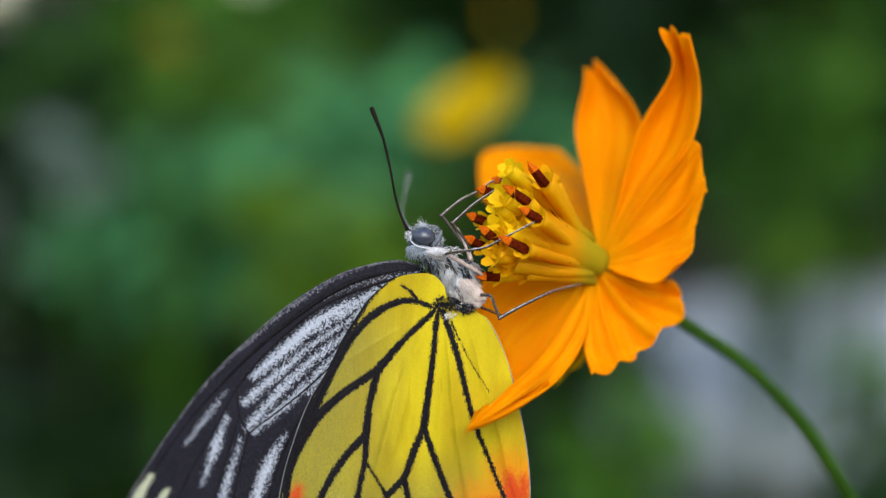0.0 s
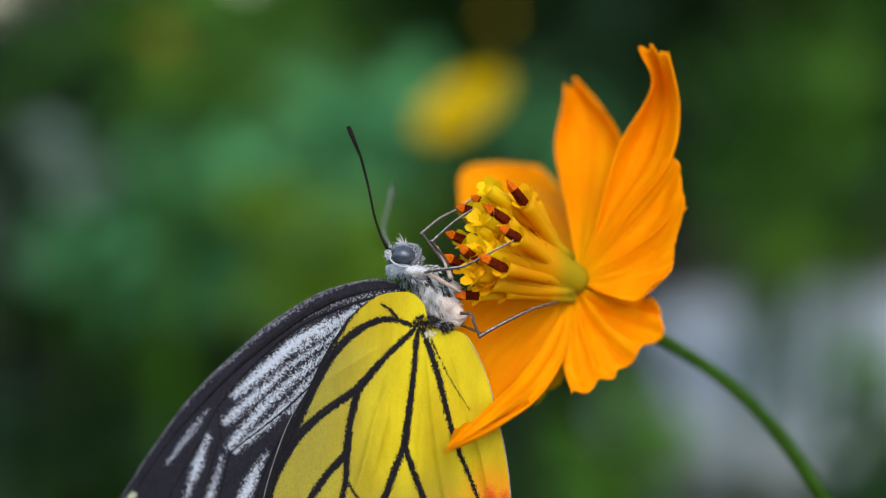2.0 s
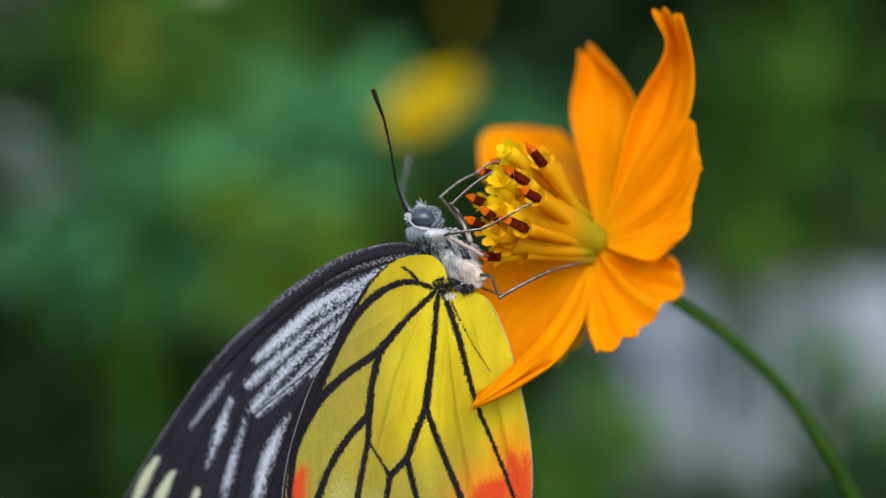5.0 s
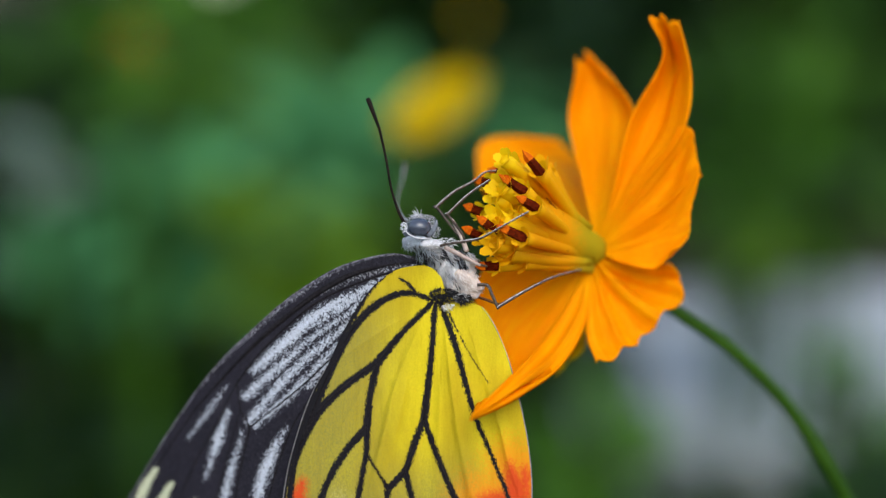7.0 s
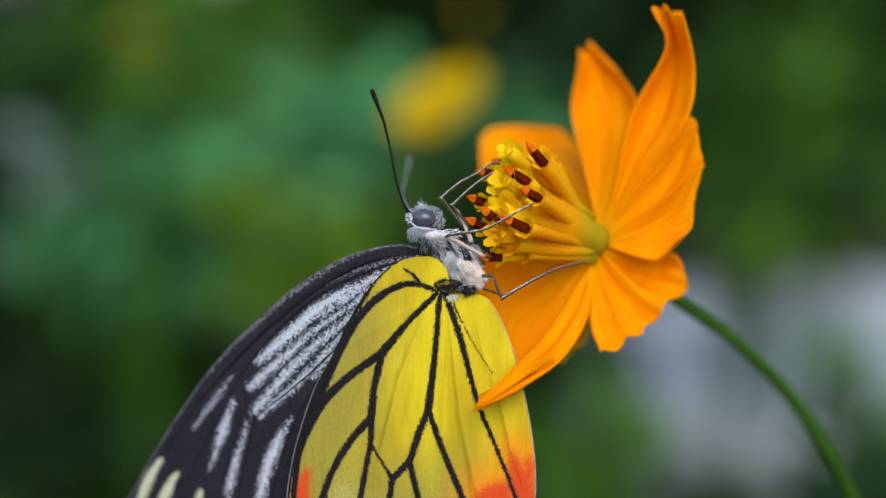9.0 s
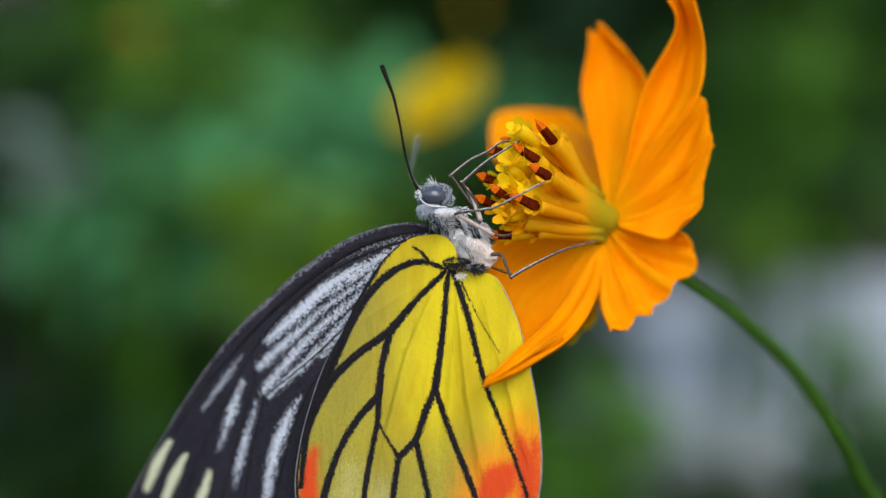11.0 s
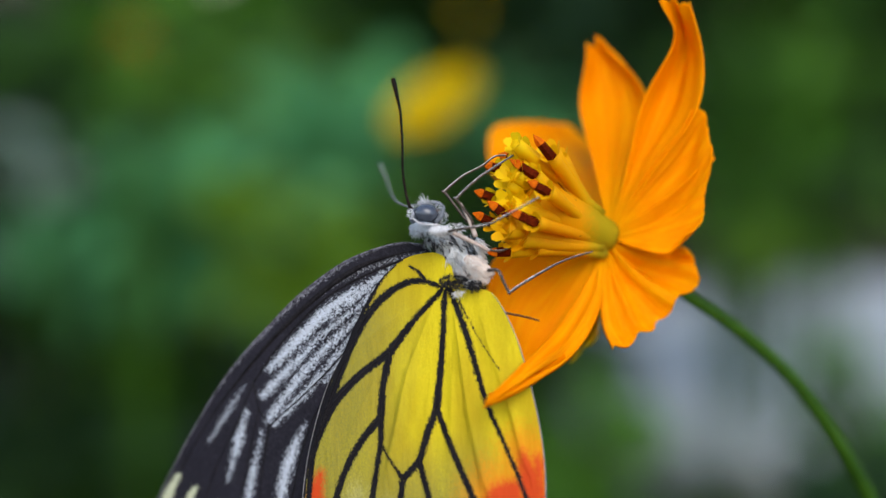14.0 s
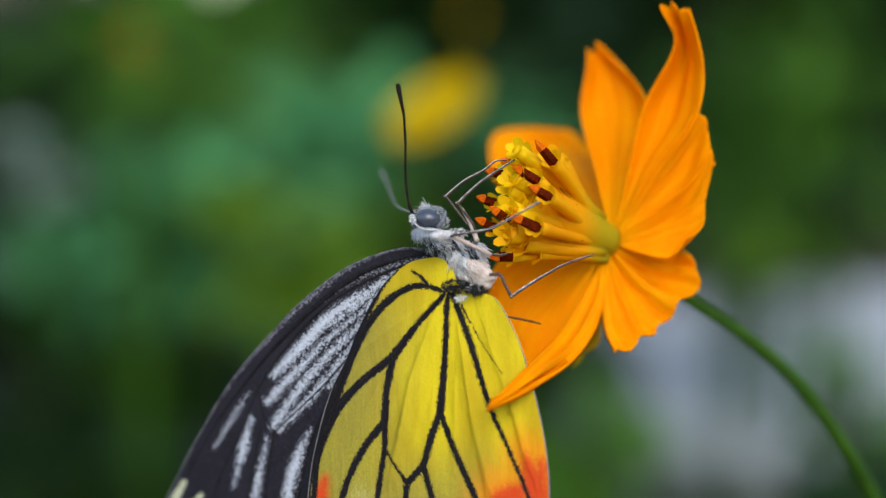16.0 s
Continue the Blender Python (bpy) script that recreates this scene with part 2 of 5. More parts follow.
def wing_material(name, ground, pale, ink, forewing):
    """Scaled membrane; ink, red and dust are distances in sketch units, positive outside the mark."""
    m, nt, b = material(name, rough=0.65, spec=0.12)
    cells = nt.nodes.new("ShaderNodeTexVoronoi")
    cells.inputs["Scale"].default_value = 13000
    co = nt.nodes.new("ShaderNodeTexCoord")
    flat = nt.nodes.new("ShaderNodeMapping")
    flat.inputs["Scale"].default_value = (1, 0, 0.6)
    nt.links.new(co.outputs["Object"], flat.inputs["Vector"])
    nt.links.new(flat.outputs[0], cells.inputs["Vector"])
    tint = nt.nodes.new("ShaderNodeSeparateColor")
    nt.links.new(cells.outputs["Color"], tint.inputs[0])
    scale_a, scale_b = tint.outputs[0], tint.outputs[1]
    coarse = noise_tex(nt, 4200, 3)
    fine = calc(nt, "SUBTRACT", scale_a, 0.5)
    mid = calc(nt, "SUBTRACT", coarse.outputs[0], 0.5)
    ragged = calc(nt, "ADD", calc(nt, "MULTIPLY", fine, 8.0), calc(nt, "MULTIPLY", mid, 22.0))
    wash = noise_tex(nt, 160, 3)
    grainwise = nt.nodes.new("ShaderNodeMapping")
    grainwise.inputs["Rotation"].default_value = (0, radians(-37 if forewing else -68), 0)
    nt.links.new(co.outputs["Object"], grainwise.inputs["Vector"])
    comb = nt.nodes.new("ShaderNodeMapping")
    comb.inputs["Scale"].default_value = (0.22, 1, 1) if forewing else (0.4, 1, 1)
    nt.links.new(grainwise.outputs[0], comb.inputs["Vector"])
    strands = node(nt, "ShaderNodeTexNoise", Scale=11000.0, Detail=2.0)
    nt.links.new(comb.outputs[0], strands.inputs["Vector"])
    strand = calc(nt, "SUBTRACT", strands.outputs[0], 0.5)

    def scaled(name, soft, lumps=9.0):
        """Single scales taken or left by chance, by the distance from a mark's edge."""
        uneven = calc(nt, "ADD", calc(nt, "MULTIPLY", mid, lumps * 0.6), calc(nt, "MULTIPLY", strand, lumps * 2.2))
        chance = span(nt, calc(nt, "ADD", attribute(nt, name), uneven), soft, -soft)
        return span(nt, calc(nt, "SUBTRACT", chance, calc(nt, "ADD", calc(nt, "MULTIPLY", scale_a, 0.7), 0.15)), -0.14, 0.14)

    if forewing:
        col = mix(nt, span(nt, wash.outputs[0], 0.35, 0.7), ink, tuple(v * 1.7 for v in ink))
        shade = mix(nt, span(nt, strands.outputs[0], 0.3, 0.6), tuple(v * 0.66 for v in pale), pale)
        shade = mix(nt, calc(nt, "MULTIPLY", scale_b, 0.5), shade, tuple(v * 0.45 for v in pale))
        col = mix(nt, calc(nt, "MULTIPLY", scale_b, 0.3), col, (0.05, 0.048, 0.065))
        col = mix(nt, calc(nt, "MULTIPLY", span(nt, strands.outputs[0], 0.5, 0.75), 0.3), col, (0.06, 0.06, 0.08))
        col = mix(nt, calc(nt, "MULTIPLY", scaled("ink", 12.0, 7.0), 0.85), col, (0.3, 0.31, 0.35))
        col = mix(nt, scaled("dust", 13.0, 7.0), col, shade)
        col = mix(nt, scaled("red", 5.0), col, (0.52, 0.55, 0.38))
    else:
        band = noise_tex(nt, 130, 3, (1.6, 1, 0.45))
        col = mix(nt, span(nt, band.outputs[0], 0.38, 0.62), ground, pale)
        col = mix(nt, calc(nt, "MULTIPLY", scale_b, 0.16), col, tuple(v * 0.55 for v in ground))
        crinkle = noise_tex(nt, 620, 4, (1.5, 1, 0.6))
        pleat = noise_tex(nt, 420, 5, (2.4, 1, 0.5))
        col = mix(nt, calc(nt, "MULTIPLY", span(nt, crinkle.outputs[0], 0.48, 0.72), 0.22), col, (0.5, 0.34, 0.012))
        # Dusky scales, deepened in colour by the wing's shading at left and bottom
        dusk_shade = calc(nt, "MULTIPLY", span(nt, attribute(nt, "dusk_shade"), 150.0, -20.0), calc(nt, "ADD", 0.55, calc(nt, "MULTIPLY", scale_a, 0.4)))
        col = mix(nt, dusk_shade, col, (0.27, 0.245, 0.05))
        red = calc(nt, "ADD", attribute(nt, "red"), calc(nt, "MULTIPLY", ragged, 0.8))
        halo = calc(nt, "ADD", attribute(nt, "halo"), calc(nt, "MULTIPLY", ragged, 2.2))
        col = mix(nt, calc(nt, "MULTIPLY", span(nt, halo, 72.0, 0.0), 0.8), col, (0.8, 0.27, 0.008))
        col = mix(nt, span(nt, red, 12.0, -12.0), col, (0.66, 0.07, 0.014))
        dust = calc(nt, "ADD", attribute(nt, "dust"), calc(nt, "MULTIPLY", ragged, 2.0))
        col = mix(nt, calc(nt, "MULTIPLY", span(nt, dust, 30.0, -20.0), 0.2), col, (0.55, 0.56, 0.4))
        col = mix(nt, scaled("ink", 4.0, 3.4), col, ink)
    nt.links.new(col, b.inputs["Base Color"])
    if forewing:
        bump(nt, b, scale_a, 0.3, 0.00004)
    else:
        bump(nt, b, calc(nt, "ADD", pleat.outputs[0], calc(nt, "MULTIPLY", scale_a, 0.08)), 0.75, 0.0005)
    let_through(nt, b, col, 0.22)
    return m


HINDWING = wing_material("hindwing_scales", (0.53, 0.395, 0.012), (0.72, 0.585, 0.016), (0.01, 0.009, 0.012), False)
FOREWING = wing_material("forewing_scales", (0.0, 0.0, 0.0), (0.64, 0.7, 0.8), (0.0095, 0.0085, 0.013), True)
COSTA = simple_mottled("wing_edge_scales", (0.012, 0.011, 0.014), (0.2, 0.2, 0.23), 7000, 0.9, spec=0.05)
VEIN = simple_mottled("vein_black", (0.01, 0.009, 0.011), (0.02, 0.018, 0.02), 5000, 0.95, spec=0.05)
FRINGE = simple_mottled("wing_fringe", (0.26, 0.25, 0.25), (0.12, 0.115, 0.12), 6000, 0.7)
EYE = simple_mottled("compound_eye", (0.03, 0.037, 0.055), (0.055, 0.066, 0.092), 1200, 0.24, 0.1, 3e-5, spec=0.7)
THORAX = simple_mottled("thorax_grey", (0.42, 0.43, 0.46), (0.74, 0.75, 0.78), 700, 0.9)
SKIN_DARK = simple_mottled("body_grey", (0.07, 0.08, 0.1), (0.16, 0.18, 0.21), 1200, 0.8)


def hair_material(name, dark, light, low=0.0, high=1.0):
    m, nt, b = material(name, rough=0.6, spec=0.2)
    info = nt.nodes.new("ShaderNodeNewGeometry")
    col = mix(nt, span(nt, info.outputs["Random Per Island"], low, high), dark, light)
    nt.links.new(col, b.inputs["Base Color"])
    let_through(nt, b, col, 0.4)
    return m


HAIR_MIXED = hair_material("hair_pepper_and_salt", (0.05, 0.055, 0.07), (0.74, 0.78, 0.84), 0.1, 0.6)
HAIR_BLUE = hair_material("hair_blue_grey", (0.36, 0.43, 0.5), (0.68, 0.76, 0.84), 0.0, 0.6)
HAIR_LIGHT = hair_material("hair_off_white", (0.8, 0.82, 0.85), (0.94, 0.95, 0.97), 0.0, 0.4)
HAIR_DARK = hair_material("hair_blackish", (0.012, 0.012, 0.015), (0.06, 0.06, 0.07))
HAIR_CREAM = hair_material("hair_cream", (0.82, 0.74, 0.69), (0.94, 0.92, 0.9))
FUR_WHITE = simple_mottled("leg_base_white", (0.56, 0.55, 0.57), (0.72, 0.71, 0.73), 900, 0.7, through_amount=0.2)
FUR_PINK = simple_mottled("leg_base_cream", (0.7, 0.55, 0.47), (0.8, 0.69, 0.62), 900, 0.7, through_amount=0.2)
LEG = simple_mottled("leg_scales", (0.02, 0.012, 0.008), (0.09, 0.065, 0.05), 8000, 0.45, 0.4, 5e-5, spec=0.4)
# White of the highlight painted along each leg's top
LEG_HIGHLIGHT = simple_mottled("leg_highlight_white", (0.62, 0.6, 0.6), (0.2, 0.17, 0.16), 4000, 0.7, spec=0.1)
LEG_BROWN = simple_mottled("leg_brown", (0.1, 0.04, 0.012), (0.2, 0.09, 0.03), 5000, 0.7, spec=0.1)
LEG_PALE = simple_mottled("leg_cream", (0.42, 0.32, 0.28), (0.55, 0.46, 0.42), 2500, 0.7)
ANTENNA_GREY = simple_mottled("antenna_grey", (0.13, 0.13, 0.125), (0.21, 0.21, 0.2), 2500, 0.6)
ANTENNA = simple_mottled("antenna_brown", (0.006, 0.004, 0.0035), (0.022, 0.015, 0.011), 2500, 0.75, spec=0.08)


def leaf_material(name, a, b_color, through_amount=0.3):
    m, nt, b = material(name, rough=0.58, spec=0.14)
    info = nt.nodes.new("ShaderNodeNewGeometry")
    col = mix(nt, info.outputs["Random Per Island"], a, b_color)
    n = noise_tex(nt, 40, 3)
    col = mix(nt, calc(nt, "MULTIPLY", span(nt, n.outputs[0], 0.4, 0.7), 0.5), col, tuple(v * 0.6 for v in a))
    nt.links.new(col, b.inputs["Base Color"])
    bump(nt, b, n.outputs[0], 0.2, 0.001)
    let_through(nt, b, col, through_amount)
    return m


LEAF_BLUE = leaf_material("leaf_blue_green", (0.054, 0.225, 0.075), (0.12, 0.38, 0.155))
LEAF_MID = leaf_material("leaf_mid_green", (0.04, 0.132, 0.011), (0.08, 0.196, 0.02))
LEAF_LIME = leaf_material("leaf_yellow_green", (0.08, 0.18, 0.01), (0.13, 0.24, 0.016))
# Near-black green: the shade between the plants is put into the leaf colour
LEAF_SHADED = leaf_material("leaf_shaded_green", (0.0075, 0.024, 0.006), (0.015, 0.043, 0.01), 0.15)
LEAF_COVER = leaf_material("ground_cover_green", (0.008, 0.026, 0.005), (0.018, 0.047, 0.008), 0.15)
# Pale leaves: a blurred glint put into the leaf colour
LEAF_GLINT = leaf_material("leaf_glint_grey_green", (0.14, 0.2, 0.16), (0.22, 0.29, 0.24), 0.2)
BARK = simple_mottled("bark_brown", (0.04, 0.03, 0.022), (0.07, 0.052, 0.04), 60, 0.9, 0.5, 0.004)
PATH = simple_mottled("pale_path", (0.255, 0.283, 0.295), (0.34, 0.378, 0.39), 5, 0.95, 0.4, 0.006)
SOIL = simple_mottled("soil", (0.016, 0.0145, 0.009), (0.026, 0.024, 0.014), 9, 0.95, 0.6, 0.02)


# ---- shape helpers ----
def sk(x, y, d=0.0):
    """A place in the subject's own space: x right, y away, z up, in metres."""
    k = 1 + d * UNIT / REACH
    return Vector(((x - 784) * UNIT * k, d * UNIT, (441 - y) * UNIT * k))


def part(name, bm, mat, parent=None, label="", smooth=True):
    me = bpy.data.meshes.new(name)
    if isinstance(bm, bmesh.types.BMesh):
        bm.to_mesh(me)
        bm.free()
    else:
        me.from_pydata(*bm)
    for m in mat if isinstance(mat, (list, tuple)) else (mat,):
        me.materials.append(m)
    if smooth:
        me.polygons.foreach_set("use_smooth", [True] * len(me.polygons))
    ob = new(name, me)
    if parent:
        ob.parent = parent
    if label:
        tagged(ob, label)
    return ob


def thing(name, label, category, group="", kind="", at=None):
    ob = new(name)
    ob.empty_display_size = 0.01
    if at is not None:
        ob.matrix_basis = at
    return tagged(ob, label, category, group, kind)


def spline(points, n):
    """n places along a smooth curve through the points."""
    p = np.array([tuple(v) for v in points], float)
    if len(p) == 2:
        t = np.linspace(0, 1, n)[:, None]
        return p[0] * (1 - t) + p[1] * t
    p = np.vstack([2 * p[0] - p[1], p, 2 * p[-1] - p[-2]])
    u = np.linspace(0, len(p) - 3, n)
    i = np.minimum(u.astype(int), len(p) - 4)
    f = (u - i)[:, None]
    a, b, c, d = p[i], p[i + 1], p[i + 2], p[i + 3]
    return 0.5 * (2 * b + (c - a) * f + (2 * a - 5 * b + 4 * c - d) * f ** 2 + (3 * b - a - 3 * c + d) * f ** 3)


def tube(points, radii, n=24, sides=8, bm=None, flat=1.0):
    """A closed tube along a smooth curve, with radii from start to end."""
    bm = bm or bmesh.new()
    path = [Vector(v) for v in spline(points, n)]
    rad = np.interp(np.linspace(0, 1, n), np.linspace(0, 1, len(radii)), radii)
    rings, side = [], None
    for i, p in enumerate(path):
        ahead = (path[min(i + 1, n - 1)] - path[max(i - 1, 0)]).normalized()
        if side is None:
            side = ahead.orthogonal().normalized()
        side = (side - ahead * side.dot(ahead)).normalized()
        up = ahead.cross(side)
        rings.append([bm.verts.new(p + (side * math.cos(a) + up * math.sin(a) * flat) * rad[i])
                      for a in (2 * math.pi * k / sides for k in range(sides))])
    for r, s in zip(rings, rings[1:]):
        for k in range(sides):
            bm.faces.new((r[k], r[(k + 1) % sides], s[(k + 1) % sides], s[k]))
    bm.faces.new(rings[0][::-1])
    bm.faces.new(rings[-1])
    return bm


def sheet(rails, nt, ns, shape=None):
    """A sheet through smooth rails; shape(s, t) gives a rise along the normal. Returns a bmesh with a UV layer."""
    lines = np.array([spline(r, nt) for r in rails])
    grid = np.array([spline(lines[:, j], ns) for j in range(nt)])
    du = np.gradient(grid, axis=1)
    dv = np.gradient(grid, axis=0)
    nor = np.cross(du, dv)
    nor /= np.linalg.norm(nor, axis=2, keepdims=True) + 1e-12
    bm = bmesh.new()
    uv = bm.loops.layers.uv.new("UVMap")
    vs = []
    for j in range(nt):
        row = []
        for i in range(ns):
            s, t = i / (ns - 1), j / (nt - 1)
            p = grid[j, i] + (nor[j, i] * shape(s, t) if shape else 0)
            row.append((bm.verts.new(p), s, t))
        vs.append(row)
    for j in range(nt - 1):
        for i in range(ns - 1):
            q = (vs[j][i], vs[j][i + 1], vs[j + 1][i + 1], vs[j + 1][i])
            f = bm.faces.new([v[0] for v in q])
            for loop, v in zip(f.loops, q):
                loop[uv].uv = (v[1], v[2])
    return bm


def blob(center, radii, turn=0.0, segments=24, rings=16, bm=None, lump=0.0, seed=0):
    """An uneven ellipsoid in sketch units: radii along x, y, depth."""
    bm = bm or bmesh.new()
    made = bmesh.ops.create_uvsphere(bm, u_segments=segments, v_segments=rings, radius=1.0)["verts"]
    c, rot = sk(*center), Matrix.Rotation(radians(turn), 3, "Y")
    for v in made:
        k = 1 + lump * noise.noise(v.co * 2.2 + Vector((seed, 0, 0)))
        v.co = c + rot @ (Vector((v.co.x * radii[0], v.co.y * radii[2], v.co.z * radii[1])) * UNIT * k)
    return bm


# ---- the flower in the foreground ----
F0 = sk(1065, 470, 60)
B0 = sk(790, 510, 20)


def deep(d):
    """The flower leans well away behind its foremost florets."""
    return d * 2.6 + 16 if d > 60 else float(np.interp(d, (-400, -60, 8, 60), (-400, -60, 104, 172)))


def rel(points, origin):
    return [sk(x, y, deep(d)) - origin for x, y, d in points]


def petal(flower, rails, ridges=5, height=6.0, teeth=3, bite=14.0, seed=0, mat=None, calm=0.0):
    rng = random.Random(seed)
    phase = rng.uniform(0, 6.28)

    def relief(s, t):
        fold = (1.2 - 2.4 * abs(math.sin((s + 0.07 * math.sin(6.1 * s + seed)) * ridges * math.pi + phase)) ** 0.7) * (0.7 + 0.6 * math.sin(4.3 * s + 2.1 * seed)) * height * (0.2 + 0.8 * t) * (1 - 0.55 * t)
        fold += 5.0 * math.sin(7 * s + 9 * t + phase) * t
        return fold * (1 - t ** 6 if teeth < 2 else 1) * (1 - calm * s ** 5) * UNIT
    bm = sheet([rel(r, F0) for r in rails], 46, 40, relief)
    bm.verts.ensure_lookup_table()
    rows = [bm.verts[j * 40:(j + 1) * 40] for j in range(46)]
    for i in range(40):
        s = i / 39
        cut = (abs(math.sin(math.pi * s * teeth + 0.4)) - 0.55 + 0.35 * math.sin(9.7 * s + seed)) * bite * UNIT + rng.uniform(-1, 1) * 1.5 * UNIT
        for back in range(6):
            v, prev = rows[45 - back][i], rows[40 - back][i]
            way = (v.co - prev.co)
            if way.length > 1e-9:
                v.co += way.normalized() * cut * (1 - back / 6)
    ob = part("petal", bm, mat or ORANGE_PETAL, flower)
    mod = ob.modifiers.new("thickness", "SOLIDIFY")
    mod.thickness, mod.offset = 3.2 * UNIT, 0
    return ob


flower = thing("cosmos_flower", "orange cosmos flower with toothed petals on a thin green stem", "flower")
# far petal behind the florets
far_petal = petal(flower, [
    [(1052, 462, 60), (960, 430, 130), (888, 382, 190), (850, 342, 210)],
    [(1054, 456, 60), (980, 372, 140), (905, 306, 215), (853, 276, 235)],
    [(1056, 450, 60), (1010, 344, 140), (962, 288, 215), (906, 261, 235)],
    [(1060, 446, 60), (1050, 357, 120), (1030, 306, 180), (990, 264, 215)]], 2, 2.5, 1, 4, 1)
# upper petals
petal(flower, [
    [(1058, 446, 60), (1036, 330, 90), (1020, 240, 115), (1028, 170, 120), (1032, 122, 120)],
    [(1061, 446, 60), (1060, 320, 100), (1058, 220, 130), (1052, 150, 135), (1045, 122, 130)],
    [(1064, 446, 60), (1090, 320, 90), (1106, 240, 115), (1088, 165, 130), (1058, 112, 130)],
    [(1067, 446, 60), (1108, 340, 75), (1138, 240, 85), (1118, 175, 110), (1066, 118, 128)]], 2, 8, 2, 12, 2)
petal(flower, [
    [(1066, 446, 60), (1098, 350, 60), (1133, 230, 60), (1190, 122, 50), (1173, 52, 40)],
    [(1069, 447, 60), (1120, 340, 70), (1165, 235, 80), (1203, 125, 75), (1186, 52, 50)],
    [(1072, 448, 60), (1135, 335, 65), (1190, 250, 65), (1216, 130, 70), (1203, 62, 45)],
    [(1076, 449, 60), (1150, 345, 45), (1222, 255, 30), (1240, 170, 40), (1214, 60, 30)]], 2, 8, 3, 16, 3)
# petals that spread to the side
petal(flower, [
    [(1070, 450, 58), (1125, 370, 48), (1190, 290, 34), (1222, 248, 30)],
    [(1072, 453, 58), (1135, 380, 60), (1200, 310, 54), (1238, 262, 44)],
    [(1074, 456, 58), (1140, 400, 62), (1205, 345, 58), (1244, 300, 42)],
    [(1076, 459, 58), (1140, 425, 54), (1205, 385, 40), (1246, 335, 26)]], 2, 8, 2, 10, 4)
petal(flower, [
    [(1072, 456, 55), (1140, 415, 42), (1210, 365, 26), (1249, 312, 16)],
    [(1073, 462, 55), (1140, 440, 50), (1200, 405, 40), (1240, 365, 24)],
    [(1072, 468, 55), (1130, 465, 46), (1185, 450, 36), (1222, 430, 18)],
    [(1070, 472, 55), (1110, 492, 36), (1160, 502, 24), (1200, 474, 8)]], 3, 9, 2, 8, 5)
# lower petals
low_petal = petal(flower, [
    [(1066, 476, 58), (1110, 490, 70), (1160, 490, 80), (1188, 492, 74)],
    [(1062, 480, 56), (1110, 510, 62), (1160, 530, 66), (1203, 545, 58)],
    [(1058, 484, 54), (1090, 540, 52), (1125, 585, 50), (1152, 606, 38)],
    [(1054, 488, 52), (1066, 560, 44), (1085, 615, 36), (1098, 642, 24)],
    [(1050, 490, 52), (1036, 560, 36), (1036, 622, 22), (1047, 668, 8)]], 5, 30, 5, 14, 6)
petal(flower, [
    [(1052, 490, 70), (1046, 560, 90), (1035, 620, 80), (1006, 652, 70)],
    [(1050, 492, 72), (1040, 580, 100), (1026, 640, 95), (996, 668, 80)],
    [(1046, 494, 74), (1028, 590, 100), (1006, 655, 95), (975, 682, 80)]], 2, 3, 2, 8, 7, YELLOW_PETAL)
petal(flower, [
    [(1042, 478, 52), (935, 462, 78), (852, 502, 60), (842, 610, 42), (846, 705, 10), (833, 753, -110)],
    [(1042, 484, 52), (958, 526, 66), (890, 596, 50), (864, 695, 6), (831, 756, -118)],
    [(1044, 490, 52), (1000, 580, 46), (940, 670, 26), (890, 710, -28), (829, 760, -126)],
    [(1047, 495, 50), (1034, 595, 20), (988, 672, -14), (916, 719, -74), (825, 765, -144)],
    [(1046, 492, 48), (1014, 548, 34), (962, 624, 6), (903, 685, -78), (827, 757, -152)]], 6, 30, 1, 5, 8, calm=0.85)

# calyx and stem
bm = bmesh.new()
for k in range(8):
    a = 2 * math.pi * k / 8
    base, out = sk(1092, 486, 273) - F0, Vector((0.2, math.cos(a), math.sin(a)))
    tube([base, base + out * 25 * UNIT, base + out * 42 * UNIT], [10 * UNIT, 12 * UNIT, 1.5 * UNIT], 8, 6, bm, 0.4)
part("calyx", bm, STEM_GREEN, flower, "green calyx behind the petals")
part("receptacle", blob((1057, 464, 205), (16, 36, 36), -20), CALYX_GREEN, flower, "yellow-green flower base").matrix_basis = Matrix.Translation(-F0)
core = tube([sk(*p) - F0 for p in ((1056, 466, 172), (1010, 444, 125), (960, 418, 88), (915, 398, 62), (896, 390, 52))], [30 * UNIT, 42 * UNIT, 54 * UNIT, 56 * UNIT, 12 * UNIT], 24, 20)
part("floret_core", core, FLORET_AMBER, flower, "packed amber florets inside the tuft")
S0 = sk(1080, 482, 221)
stem = part("stem", tube(rel([(1080, 482, 85), (1130, 522, 120), (1200, 566, 140), (1310, 640, 150), (1402, 729, 160), (1470, 826, 170), (1520, 915, 180), (1553, 1010, 190), (1598, 1500, 260)], S0)
                         + [Vector((0.04, 0.03, -0.25)), Vector((0.045, 0.04, -0.42)), Vector((0.05, 0.05, -0.635))],
                         [13 * UNIT, 13 * UNIT, 14 * UNIT, 16 * UNIT, 18 * UNIT, 30 * UNIT, 45 * UNIT], 90, 10), STEM_GREEN, flower, "thin bowed green flower stem")
stem.location = S0 - F0


